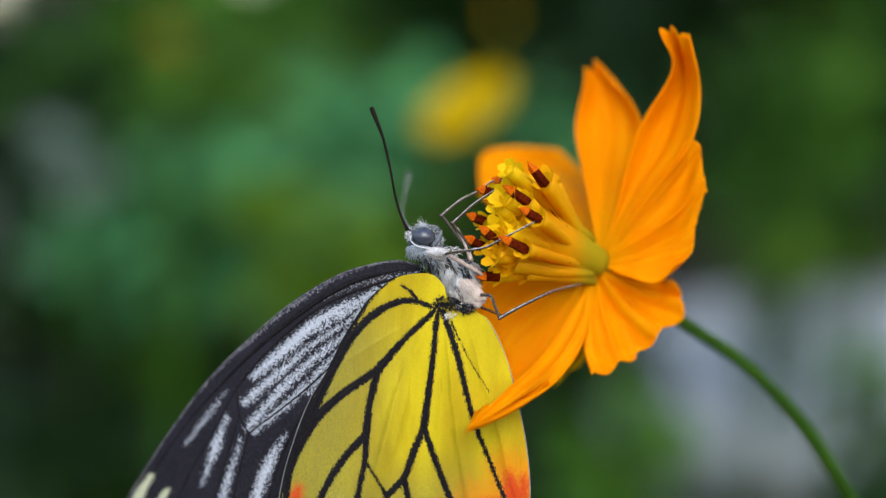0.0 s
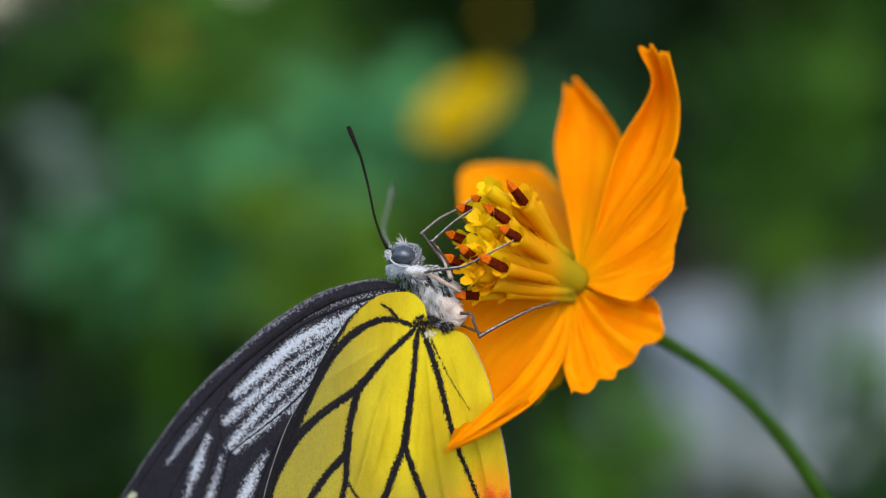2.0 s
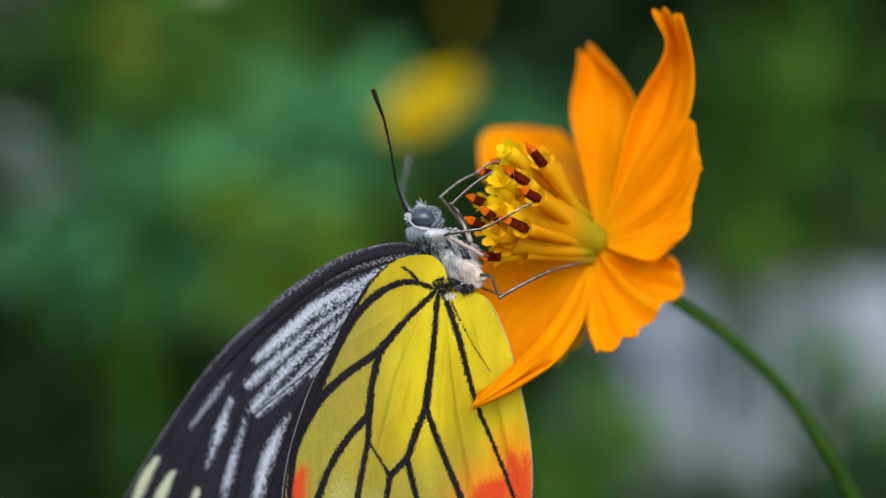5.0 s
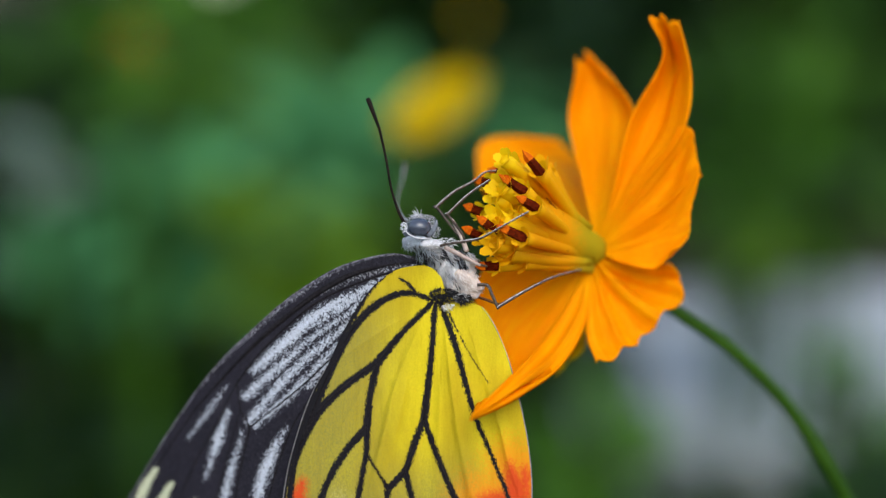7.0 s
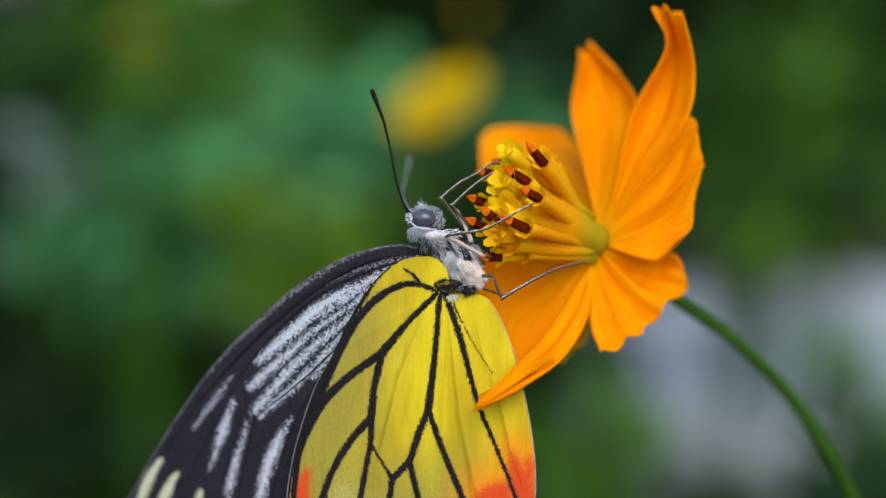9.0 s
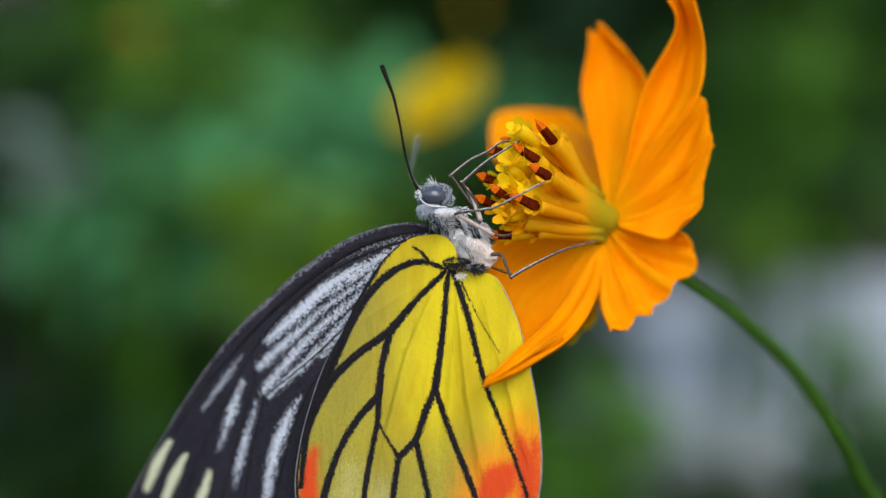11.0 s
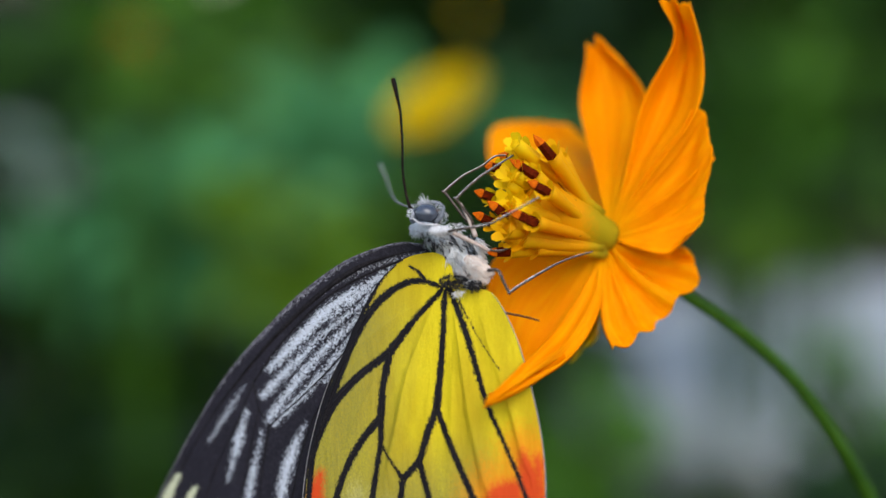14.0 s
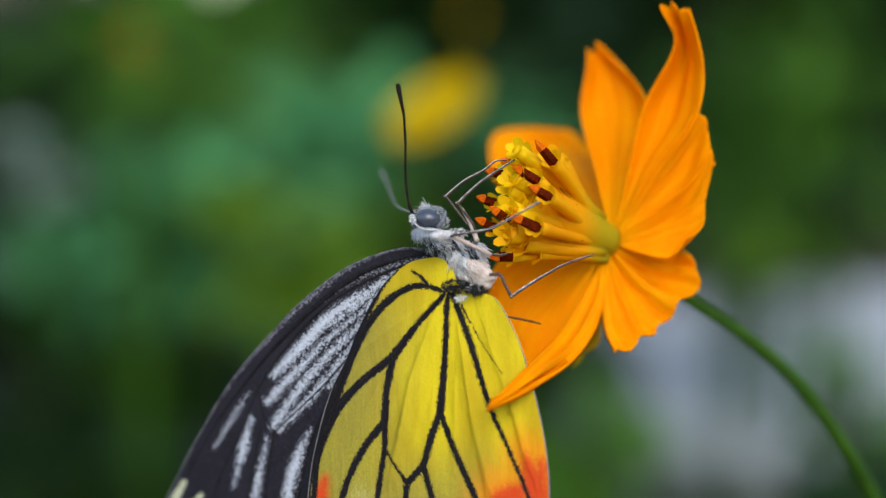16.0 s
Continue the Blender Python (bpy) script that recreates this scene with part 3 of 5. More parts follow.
def floret(root, tip, r0, r1, mat, rng):
    bm = tube([root, root.lerp(tip, 0.55) + Vector((0, 0, rng.uniform(-4, 4) * UNIT)), tip], [r0 * UNIT, r1 * 0.8 * UNIT, r1 * UNIT], 10, 8)
    way = (tip - root).normalized()
    side = way.orthogonal().normalized()
    turn = rng.uniform(0, 6.28)
    for k in range(5):
        a = turn + 2 * math.pi * k / 5
        out = side * math.cos(a) + way.cross(side) * math.sin(a)
        across = way.cross(out)
        q = [tip + out * r1 * 0.7 * UNIT - across * r1 * 0.75 * UNIT, tip + out * r1 * 0.7 * UNIT + across * r1 * 0.75 * UNIT,
             tip + out * r1 * 1.3 * UNIT + across * r1 * 0.5 * UNIT + way * r1 * 0.8 * UNIT, tip + out * r1 * 1.5 * UNIT + way * r1 * 1.0 * UNIT,
             tip + out * r1 * 1.3 * UNIT - across * r1 * 0.5 * UNIT + way * r1 * 0.8 * UNIT]
        bm.faces.new([bm.verts.new(p) for p in q])
    return part("floret", bm, mat, flower)


rng = random.Random(5)
ANTHERS = [(964, 326, 936, 289, -10), (933, 357, 893, 330, -25), (953, 388, 922, 369, -45), (930, 442, 886, 420, -55), (880, 428, 850, 402, -30),
           (858, 438, 824, 420, 10), (858, 393, 828, 380, 40), (882, 489, 846, 490, 0), (874, 343, 846, 334, 50), (900, 330, 872, 316, 60)]
for x, y, tx, ty, d in ANTHERS:
    root = sk(1050 - rng.uniform(0, 12), 463 + (y - 400) * 0.32 + rng.uniform(-6, 6), 150) - F0
    tip = sk(x, y, d) - F0
    fl = floret(root, tip, 10, 13, FLORET if y < 420 else FLORET_AMBER, rng)
    end = sk(tx, ty, d - 6) - F0
    knee = tip.lerp(end, 0.62)
    part("anther", tube([tip.lerp(root, 0.05), tip, knee], [4 * UNIT, 10 * UNIT, 8.8 * UNIT], 7, 5), ANTHER_DARK, fl, "dark maroon anther tube", False)
    part("anther_tip", tube([knee, knee.lerp(end, 0.5), end.lerp(knee, -0.25)], [9 * UNIT, 8 * UNIT, 0.8 * UNIT], 7, 5), ANTHER_TIP, fl, "orange pointed anther tip", False)
# Tubes added in front to draw the dark slits between the florets
for line in ([(972, 368), (988, 388), (1004, 402)], [(966, 424), (982, 436), (998, 444)], [(940, 452), (975, 458), (1010, 466)]):
    part("floret_slit", tube([sk(x, y, 40 + 0.5 * (x - 960)) - F0 for x, y in line], [0.8 * UNIT, 2.6 * UNIT, 0.8 * UNIT], 12, 6), FLORET_SLIT, flower, "brown line drawing a dark slit between the florets")
for k in range(40):
    u, v = rng.random(), rng.random()
    x, y, d = 872 + 110 * u + 40 * (v - 0.5) * (v - 0.5), 300 + 195 * v + rng.uniform(-8, 8), -40 + 140 * u + rng.uniform(-20, 20)
    if v < 0.25:
        x = max(x, 900)
    root = sk(1050 - rng.uniform(0, 14), 463 + (y - 400) * 0.34 + rng.uniform(-8, 8), 150 + rng.uniform(-20, 20)) - F0
    floret(root, sk(x, y, d) - F0, 10, rng.uniform(12, 17), FLORET if y < 415 + rng.uniform(-30, 30) else FLORET_AMBER, rng)


# ---- the butterfly ----
def field(pts, lines):
    """Distance in sketch units from each point to the nearest line, less the line's own half width there."""
    best = np.full(len(pts), 1e4)
    for line in lines:
        path = spline([p[:2] for p in line], 6 * len(line))
        half = np.interp(np.linspace(0, 1, len(path)), np.linspace(0, 1, len(line)), [p[2] for p in line])
        a, b = path[:-1], path[1:]
        ab = b - a
        t = np.clip(((pts[:, None] - a) * ab).sum(2) / ((ab ** 2).sum(1) + 1e-9), 0, 1)
        near = a + t[..., None] * ab
        d = np.linalg.norm(pts[:, None] - near, axis=2) - (half[:-1] * (1 - t) + half[1:] * t)
        best = np.minimum(best, d.min(1))
    return best


def wing(name, parent, outline, base, depth, mat, ink=(), red=(), dust=(), label="", shade_and_halo=()):
    """A thin wing, fanned from its base to its outline. depth(x, y) gives its distance in sketch units."""
    loop = spline(outline + [outline[0]], 361)[:-1]
    rings = np.linspace(0.02, 1, 130) ** 0.8
    base = np.array(base, float)
    pts = (base + rings[:, None, None] * (loop - base)).reshape(-1, 2)
    n = len(loop)
    verts = [sk(*base, depth(*base)) - B0] + [sk(x, y, depth(x, y)) - B0 for x, y in pts]
    faces = [(0, 1 + (k + 1) % n, 1 + k) for k in range(n)]
    for r in range(len(rings) - 1):
        o = 1 + r * n
        faces += [(o + k, o + (k + 1) % n, o + n + (k + 1) % n, o + n + k) for k in range(n)]
    ob = part(name, (verts, [], faces), mat, parent, label)
    all_pts = np.vstack([base, pts])
    marks = {"ink": field(all_pts, ink) if ink else np.full(len(all_pts), 1e3),
             "red": field(all_pts, red) if red else np.full(len(all_pts), 1e3),
             "dust": field(all_pts, dust) if dust else np.full(len(all_pts), 1e3)}
    if shade_and_halo:
        marks["dusk_shade"], marks["halo"] = field(all_pts, shade_and_halo[0]), field(all_pts, shade_and_halo[1])
    for key, values in marks.items():
        ob.data.attributes.new(key, "FLOAT", "POINT").data.foreach_set("value", values.astype(np.float32))
    mod = ob.modifiers.new("thickness", "SOLIDIFY")
    mod.thickness, mod.offset = 1.6 * UNIT, 0
    return ob


butterfly = thing("butterfly", "butterfly with closed yellow, red and black-veined wings sipping at the flower", "butterfly")

HIND_OUTLINE = [(786, 506), (768, 488), (742, 484), (702, 492), (664, 518), (635, 554), (604, 604), (578, 658), (545, 715), (520, 780), (500, 850), (490, 930),
                (505, 1010), (555, 1075), (640, 1115), (740, 1120), (830, 1090), (895, 1030), (928, 960), (938, 880), (930, 780), (905, 665), (880, 596), (858, 560), (815, 548), (795, 535)]
HIND_FRONT_VEINS = [
    [(768, 545, 4), (728, 532, 6), (690, 540, 7), (652, 565, 8), (618, 604, 8), (575, 682, 9), (538, 765, 12), (512, 835, 7), (501, 930, 6)],
    [(738, 531, 4), (724, 514, 3), (709, 505, 1)],
    [(768, 552, 6), (720, 596, 6), (668, 655, 9)],
    [(668, 655, 8), (610, 695, 8), (560, 740, 10), (530, 790, 9), (514, 838, 4)],
    [(668, 655, 8), (654, 715, 7), (648, 768, 8)],
    [(648, 768, 8), (606, 815, 7), (572, 872, 7), (548, 940, 8), (530, 1020, 9)],
    [(648, 768, 7), (645, 820, 6), (632, 882, 6), (620, 960, 6), (610, 1080, 8)]]
HIND_CELL_VEINS = [
    [(646, 815, 3.5), (666, 848, 2), (684, 878, 3.5)],
    [(774, 556, 6), (764, 650, 6), (750, 757, 8)],
    [(750, 757, 7), (732, 800, 7), (714, 846, 7), (684, 878, 6)],
    [(684, 878, 6), (676, 930, 6), (668, 1000, 6), (660, 1090, 8)],
    [(714, 846, 6), (728, 905, 6), (738, 960, 6), (745, 1090, 8)],
    [(750, 757, 6), (772, 820, 6), (796, 882, 6), (822, 950, 6), (850, 1060, 7)],
    [(784, 552, 5.5), (810, 632, 6.5), (836, 738, 5), (862, 805, 4), (892, 882, 4), (920, 965, 4)]]
HIND_REAR_VEINS = [
    [(798, 570, 2), (830, 636, 0.5), (866, 694, 0.5)],
    [(768, 540, 4), (782, 540, 5), (806, 537, 3)],
    [(762, 528, -3), (776, 530, 3), (784, 526, 2)],
    [(742, 483, -5), (702, 491, 1), (664, 517, 5), (635, 553, 8), (604, 604, 9), (580, 655, 8)],
    [(580, 655, 6), (546, 714, 7), (521, 780, 7), (501, 850, 6)],
    [(500, 850, 5), (490, 930, 7), (505, 1010, 9), (555, 1075, 10), (640, 1113, 12), (740, 1118, 12), (830, 1088, 10), (895, 1030, 7), (930, 955, 3)]]
HIND_VEINS = HIND_FRONT_VEINS + HIND_CELL_VEINS + HIND_REAR_VEINS
HIND_VEINS = [[(x, y, w * 0.95 if w > 3 else w) for x, y, w in line] for line in HIND_VEINS]
HIND_RED = [[(529, 866, 7), (519, 890, 15), (515, 930, 20), (522, 985, 20)], [(836, 945, 16), (862, 918, 32), (884, 898, 16)], [(850, 980, 30), (885, 1010, 30)], [(900, 838, 6), (910, 886, 22), (916, 960, 18)], [(926, 850, 9), (930, 930, 12)],
            [(575, 1010, 18), (580, 1060, 16)], [(640, 1040, 16), (640, 1085, 14)], [(705, 1045, 18), (705, 1090, 14)], [(790, 1000, 20), (800, 1070, 20)]]
# Lines that darken the wing round them: dusky scales and painted shading
HIND_DUSK_SHADE = [[(560, 910, 20), (690, 935, 25), (800, 930, 15)], [(600, 620, 20), (560, 740, 40), (560, 900, 50), (600, 1000, 30)]]
HIND_PALE = [[(598, 905, 12), (585, 985, 26)], [(655, 930, 6), (640, 1000, 24)]]


FOLDS = [((655, 868), (676, 790), 5.0), ((676, 790), (702, 690), 5.0), ((702, 690), (745, 590), 3.0), ((830, 890), (806, 760), 4.0), ((806, 760), (790, 600), 3.0), ((720, 700), (700, 790), 3.0), ((610, 640), (700, 585), 2.0),
         ((770, 860), (780, 700), 2.5), ((725, 830), (735, 740), 2.0), ((590, 790), (640, 700), 2.0), ((905, 860), (880, 760), 3.0), ((880, 760), (845, 640), 2.5)]


def hind_depth(x, y):
    d = -16 + 9 * math.sin((x - 640) / 130) * min(1, max(0, (y - 540) / 150)) + 0.0008 * max(0, 670 - x) ** 2
    for (ax, ay), (bx, by), rise in FOLDS:
        ux, uy = bx - ax, by - ay
        t = min(1, max(0, ((x - ax) * ux + (y - ay) * uy) / (ux * ux + uy * uy)))
        side = (x - ax) * uy - (y - ay) * ux
        away = math.hypot(x - ax - t * ux, y - ay - t * uy)
        d -= 2.6 * rise * math.exp(-away / (7 if side > 0 else 22)) * (0.3 + 0.7 * math.sin(math.pi * (0.15 + 0.7 * t)))
    return d


hindwing = wing("hindwing", butterfly, HIND_OUTLINE, (776, 542), hind_depth, HINDWING, HIND_VEINS, HIND_RED, HIND_PALE, shade_and_halo=(HIND_DUSK_SHADE, HIND_RED[1:5]), label="yellow hindwing with black veins and red spots")
for line in HIND_VEINS[:14]:
    part("vein", tube([sk(p[0], p[1], hind_depth(p[0], p[1]) - 0.9) - B0 for p in line], [max(0.8, p[2] * 0.24) * UNIT for p in line], 8 * len(line), 6, None, 1.0), VEIN, hindwing)
part("wing_margin", tube([sk(x, y, hind_depth(x, y)) - B0 for x, y in HIND_OUTLINE[7:24]], [1.1 * UNIT, 1.5 * UNIT, 1.5 * UNIT, 1.0 * UNIT], 140, 6), FRINGE, hindwing, "pale fringed wing margin")

FORE_OUTLINE = [(752, 480), (739, 469), (701, 463), (652, 471), (602, 487), (553, 514), (503, 548), (454, 590), (404, 636), (356, 689), (310, 752), (276, 802), (240, 860), (190, 946),
                (150, 1030), (140, 1100), (180, 1150), (260, 1170), (360, 1160), (460, 1120), (560, 1050), (650, 900), (720, 700), (762, 560)]
FORE_CELL_DUST = [
    [(736, 484, -3), (722, 495, -2), (690, 504, 1), (650, 526, 5), (610, 550, 4), (580, 572, 0)],
    [(712, 508, -2), (700, 512, -1), (668, 526, 1), (640, 548, 3), (616, 572, 0)],
    [(728, 492, -3), (712, 502, -2), (650, 524, 3), (570, 565, 8), (505, 618, 9), (450, 666, 5)],
    [(690, 522, -2), (650, 536, -1), (610, 556, 2), (560, 586, 3)]]
FORE_HIND_DUST = [
    [(650, 548, 1), (560, 606, 2), (490, 664, 6), (434, 712, 5)],
    [(650, 562, 2), (570, 624, 4), (500, 688, 6), (440, 756, 5)],
    [(630, 590, 2), (570, 654, 3), (510, 714, 5), (450, 764, 3)],
    [(610, 622, 1), (575, 662, 4), (545, 696, 2)]]
FORE_OUTER_DUST = [
    [(402, 692, -3), (372, 730, 2), (330, 785, -1)],
    [(402, 736, 1), (382, 790, 6.5), (358, 860, -1)],
    [(428, 772, -1), (410, 830, 3.5), (392, 890, 4.5), (384, 930, -2)],
    [(506, 768, -1), (474, 825, 9), (452, 890, 8), (440, 960, 4)],
    [(560, 1000, 12), (480, 1060, 14)]]
FORE_DUST = FORE_CELL_DUST + FORE_HIND_DUST + FORE_OUTER_DUST
FORE_CREAM = [[(268, 842, 5), (245, 880, 9), (225, 925, 6)], [(296, 868, 5), (275, 905, 10), (255, 955, 6)], [(340, 900, 5), (318, 960, 10), (300, 1010, 6)], [(395, 965, 5), (372, 1030, 9)]]
FORE_EDGE = [[(739, 468, -8), (701, 462, -6), (652, 470, -2), (602, 486, 2), (553, 513, 4), (503, 547, 4), (454, 589, 3), (404, 635, 1), (356, 688, -1), (310, 751, -5)],
             [(742, 484, -2), (700, 488, -1), (660, 497, -0.5), (620, 510, -1), (580, 528, -3), (540, 552, -6)]]


def fore_depth(x, y):
    return 6 + 0.0012 * (750 - x) ** 1.9 if x < 750 else 6


forewing = wing("forewing", butterfly, FORE_OUTLINE, (748, 486), fore_depth, FOREWING, FORE_EDGE, FORE_CREAM, FORE_DUST, label="black forewing dusted with white streaks")
FORE_VEINS = [
    [(742, 476, 1), (690, 482, 2), (622, 500, 6), (553, 539, 6), (473, 601, 5), (403, 669, 3), (333, 747, 2), (273, 832, 2)],
    [(748, 484, 4), (660, 505, 3), (560, 549, 3), (470, 626, 3), (418, 688, 2.5)],
    [(418, 688, 2), (424, 735, 2), (440, 768, 2.5)], [(418, 688, 2), (380, 760, 2), (330, 850, 2), (290, 950, 2)], [(424, 735, 2), (395, 830, 2), (360, 950, 2)],
    [(440, 768, 2.5), (420, 850, 2), (395, 980, 2)], [(640, 596, 2.5), (540, 690, 2.5), (440, 768, 2.5)], [(560, 700, 2), (510, 780, 2), (470, 900, 2), (440, 1040, 2)]]
for k, line in enumerate(FORE_VEINS):
    part("vein", tube([sk(p[0], p[1], fore_depth(p[0], p[1]) - 0.8) - B0 for p in line], [p[2] * (0.85 if k == 0 else 0.7) * UNIT for p in line], 8 * len(line), 6), VEIN, forewing)
part("wing_margin", tube([sk(x, y, fore_depth(x, y)) - B0 for x, y in FORE_OUTLINE[1:16]], [2.6 * UNIT, 2.6 * UNIT, 2.2 * UNIT, 1.6 * UNIT], 120, 8), COSTA, forewing, "dark thickened front edge of the wing")

# the far pair of wings, folded against the near pair
FAR_HINDWING, FAR_FOREWING = Vector((-8, 120, 2)) * UNIT, Vector((3, 64, -6)) * UNIT
far_wings = []
for near, name, lab in ((hindwing, "hindwing", "far hindwing folded behind the body"), (forewing, "forewing", "far forewing folded behind the body")):
    far = new(name, near.data)
    far.parent = butterfly
    far.matrix_basis = Matrix.Diagonal((0.95, 1, 0.95, 1))
    mod = far.modifiers.new("thickness", "SOLIDIFY")
    mod.thickness, mod.offset = 1.6 * UNIT, 0
    far_wings.append(tagged(far, lab))
far_hindwing, far_forewing = far_wings


def body(name, bm, mat, parent=None, label=""):
    for v in bm.verts:
        v.co -= B0
    return part(name, bm, mat, parent or butterfly, label)


def tuft(parent, spots, count, length, mat, seed, lay=(-0.4, -0.2, 0.5), spread=0.7, thick=0.6, clump=0.0, side_of=0):
    """Fine hairs that stand on the ellipsoids in spots: (x, y, d, rx, ry, rd). clump draws their ends together;
    side_of 1 or -1 keeps those in the light or the dark patches alone."""
    rng = random.Random(seed)
    verts, faces = [], []
    while len(faces) < count * 6:
        x, y, d, rx, ry, rd = rng.choice(spots)
        n = Vector((rng.gauss(0, 1), rng.gauss(0, 1), rng.gauss(0, 1))).normalized()
        if n.y > 0.45:
            n.y = -n.y
        p = sk(x, y, d) + Vector((n.x * rx, n.y * rd, n.z * ry)) * UNIT - B0
        q = p / UNIT
        if side_of and side_of * noise.noise(Vector((q.x * 0.075 + q.z * 0.03, q.z * 0.035, 3.1))) < rng.gauss(0.02, 0.05):
            continue
        bias = noise.noise_vector(q / 16) * clump
        way = (n * 0.42 + Vector(lay) + bias + Vector((rng.gauss(0, 1), rng.gauss(0, 1), rng.gauss(0, 1))) * 0.34 * spread).normalized()
        ln = length * rng.uniform(0.45, 1.3) * UNIT
        side = way.cross(Vector((0.2, 1, 0.1))).normalized() * thick * UNIT
        other = way.cross(side).normalized() * thick * UNIT
        bend = (Vector((rng.uniform(-1, 1), rng.uniform(-1, 1), rng.uniform(-1, 1))) * 0.14 + Vector((0, 0, -0.06))) * ln
        o = len(verts)
        mid, tip = p + way * ln * 0.55 + bend, p + way * ln + bend * 2.2
        verts += [p + side, p - side, p + other * 1.4, mid + side * 0.7, mid - side * 0.7, mid + other, tip]
        faces += [(o, o + 1, o + 4, o + 3), (o + 1, o + 2, o + 5, o + 4), (o + 2, o, o + 3, o + 5), (o + 3, o + 4, o + 6), (o + 4, o + 5, o + 6), (o + 5, o + 3, o + 6)]
    ob = part("fur", (verts, [], faces), mat, parent)
    return tagged(ob, kind="stuff")


# head
head = body("head", blob((746, 427, 16), (25, 23, 25), 10, lump=0.15, seed=3), SKIN_DARK, label="small furry grey head")
eye = body("eye", blob((750, 419, -6), (21, 16, 21), 8, 40, 28), EYE, head, "smooth blue-grey compound eye")
body("eye", blob((752, 418, 42), (22, 16, 18), 8), EYE, head, "smooth blue-grey compound eye")
tuft(head, [(734, 405, 6, 10, 3, 12), (748, 401, 6, 11, 3, 12), (762, 403, 6, 10, 3, 12)], 420, 4, HAIR_MIXED, 11, (0.15, -0.05, 0.75), 0.7, 0.45, 0.3)
tuft(head, [(750, 402, 2, 4, 3, 5)], 16, 19, HAIR_LIGHT, 15, (-0.55, 0, 1.1), 0.12, 0.6)
tuft(head, [(772, 416, 8, 7, 14, 18), (776, 428, 6, 8, 10, 16)], 420, 4.5, HAIR_MIXED, 12, (0.85, -0.15, 0.3), 0.6, 0.45, 0.4)
tuft(head, [(724, 418, -2, 5, 8, 10)], 90, 4, HAIR_LIGHT, 13, (-0.8, -0.2, 0.15), 0.6, 0.5)
tuft(head, [(734, 446, 4, 14, 10, 22), (750, 448, 2, 18, 8, 22), (740, 438, -10, 20, 4, 8)], 900, 8, HAIR_BLUE, 14, (-0.15, -0.25, -0.75), 0.6, 0.5, 0.5)
tuft(head, [(738, 452, 0, 12, 7, 16), (756, 452, -2, 16, 6, 16)], 70, 12, HAIR_DARK, 17, (0.1, -0.25, -0.8), 0.6, 0.5, 0.5)
body("palp", tube([sk(764, 436, -6), sk(776, 424, -8), sk(781, 408, -6)], [5 * UNIT, 5 * UNIT, 2 * UNIT], 12, 8), SKIN_DARK, head, "short grey furry mouth palp")
body("collar", tube([sk(724, 415, -12), sk(728, 428, -19), sk(744, 438, -22), sk(772, 440, -20)], [0.6 * UNIT, 1.1 * UNIT, 1.4 * UNIT, 0.9 * UNIT], 20, 6), FUR_WHITE, head, "white scaled rim below the eye")

# thorax and abdomen
thorax = body("thorax", blob((800, 492, 40), (32, 50, 34), -30, lump=0.12, seed=5), THORAX, label="thorax with black and white hair")
PELT = [(776, 462, 28, 20, 14, 26), (796, 478, 32, 26, 24, 30), (814, 500, 32, 22, 26, 32), (824, 480, 28, 16, 24, 28)]
tuft(thorax, PELT, 2000, 14, HAIR_LIGHT, 21, (0.45, -0.1, -0.85), 0.4, 0.9, 0.4, 1)
tuft(thorax, PELT, 220, 14, HAIR_DARK, 22, (0.4, -0.2, -0.85), 0.5, 0.6, 0.5, -1)
tuft(thorax, PELT, 220, 17, HAIR_LIGHT, 31, (0.5, -0.15, -0.8), 0.3, 1.4, 0.5, 1)
tuft(thorax, PELT, 110, 16, HAIR_DARK, 32, (0.45, -0.15, -0.8), 0.3, 1.6, 0.5, -1)
tuft(thorax, PELT + [(760, 460, 4, 16, 6, 16)], 420, 14, HAIR_BLUE, 27, (0.45, -0.25, -0.8), 0.5, 0.6, 0.5)
tuft(thorax, [(766, 466, 0, 20, 5, 16), (752, 462, 2, 12, 5, 14)], 90, 13, HAIR_DARK, 28, (0.3, -0.3, -0.6), 0.6, 0.6, 0.4)
tuft(thorax, [(828, 508, 0, 20, 14, 20), (820, 520, 0, 20, 12, 15), (838, 526, -4, 16, 12, 12)], 560, 10, HAIR_CREAM, 23, (0.5, -0.3, -0.6), 0.5, 0.5, 0.4)
tuft(thorax, [(788, 534, -12, 24, 7, 8), (806, 542, -14, 20, 7, 6), (822, 545, -14, 14, 7, 8)], 640, 9, HAIR_DARK, 24, (0.5, -0.3, -0.2), 0.8, 0.6, 0.5)
tuft(thorax, [(794, 557, -16, 9, 3, 5), (818, 541, -16, 12, 5, 6)], 90, 9, HAIR_LIGHT, 25, (0.6, -0.3, -0.4), 0.7, 0.5, 0.4)
tuft(thorax, [(774, 447, -16, 24, 9, 14), (796, 446, -12, 18, 9, 14)], 260, 6, HAIR_LIGHT, 26, (0.7, -0.1, -0.15), 0.6, 0.5, 0.4)
body("coxa", blob((774, 447, -14), (22, 9, 13), 6, lump=0.15, seed=774), FUR_WHITE, thorax, "pale scaled leg base")
body("coxa", tube([sk(814, 498, 4), sk(832, 512, -2), sk(848, 525, -8), sk(860, 527, -20)], [9 * UNIT, 15 * UNIT, 12 * UNIT, 4 * UNIT], 16, 12), FUR_PINK, thorax, "pale scaled leg base")
body("coxa", tube([sk(820, 532, 0), sk(834, 538, -6), sk(845, 540, -6), sk(854, 533, -8)], [5 * UNIT, 8 * UNIT, 7 * UNIT, 3 * UNIT], 16, 12), FUR_PINK, thorax, "pale scaled leg base")
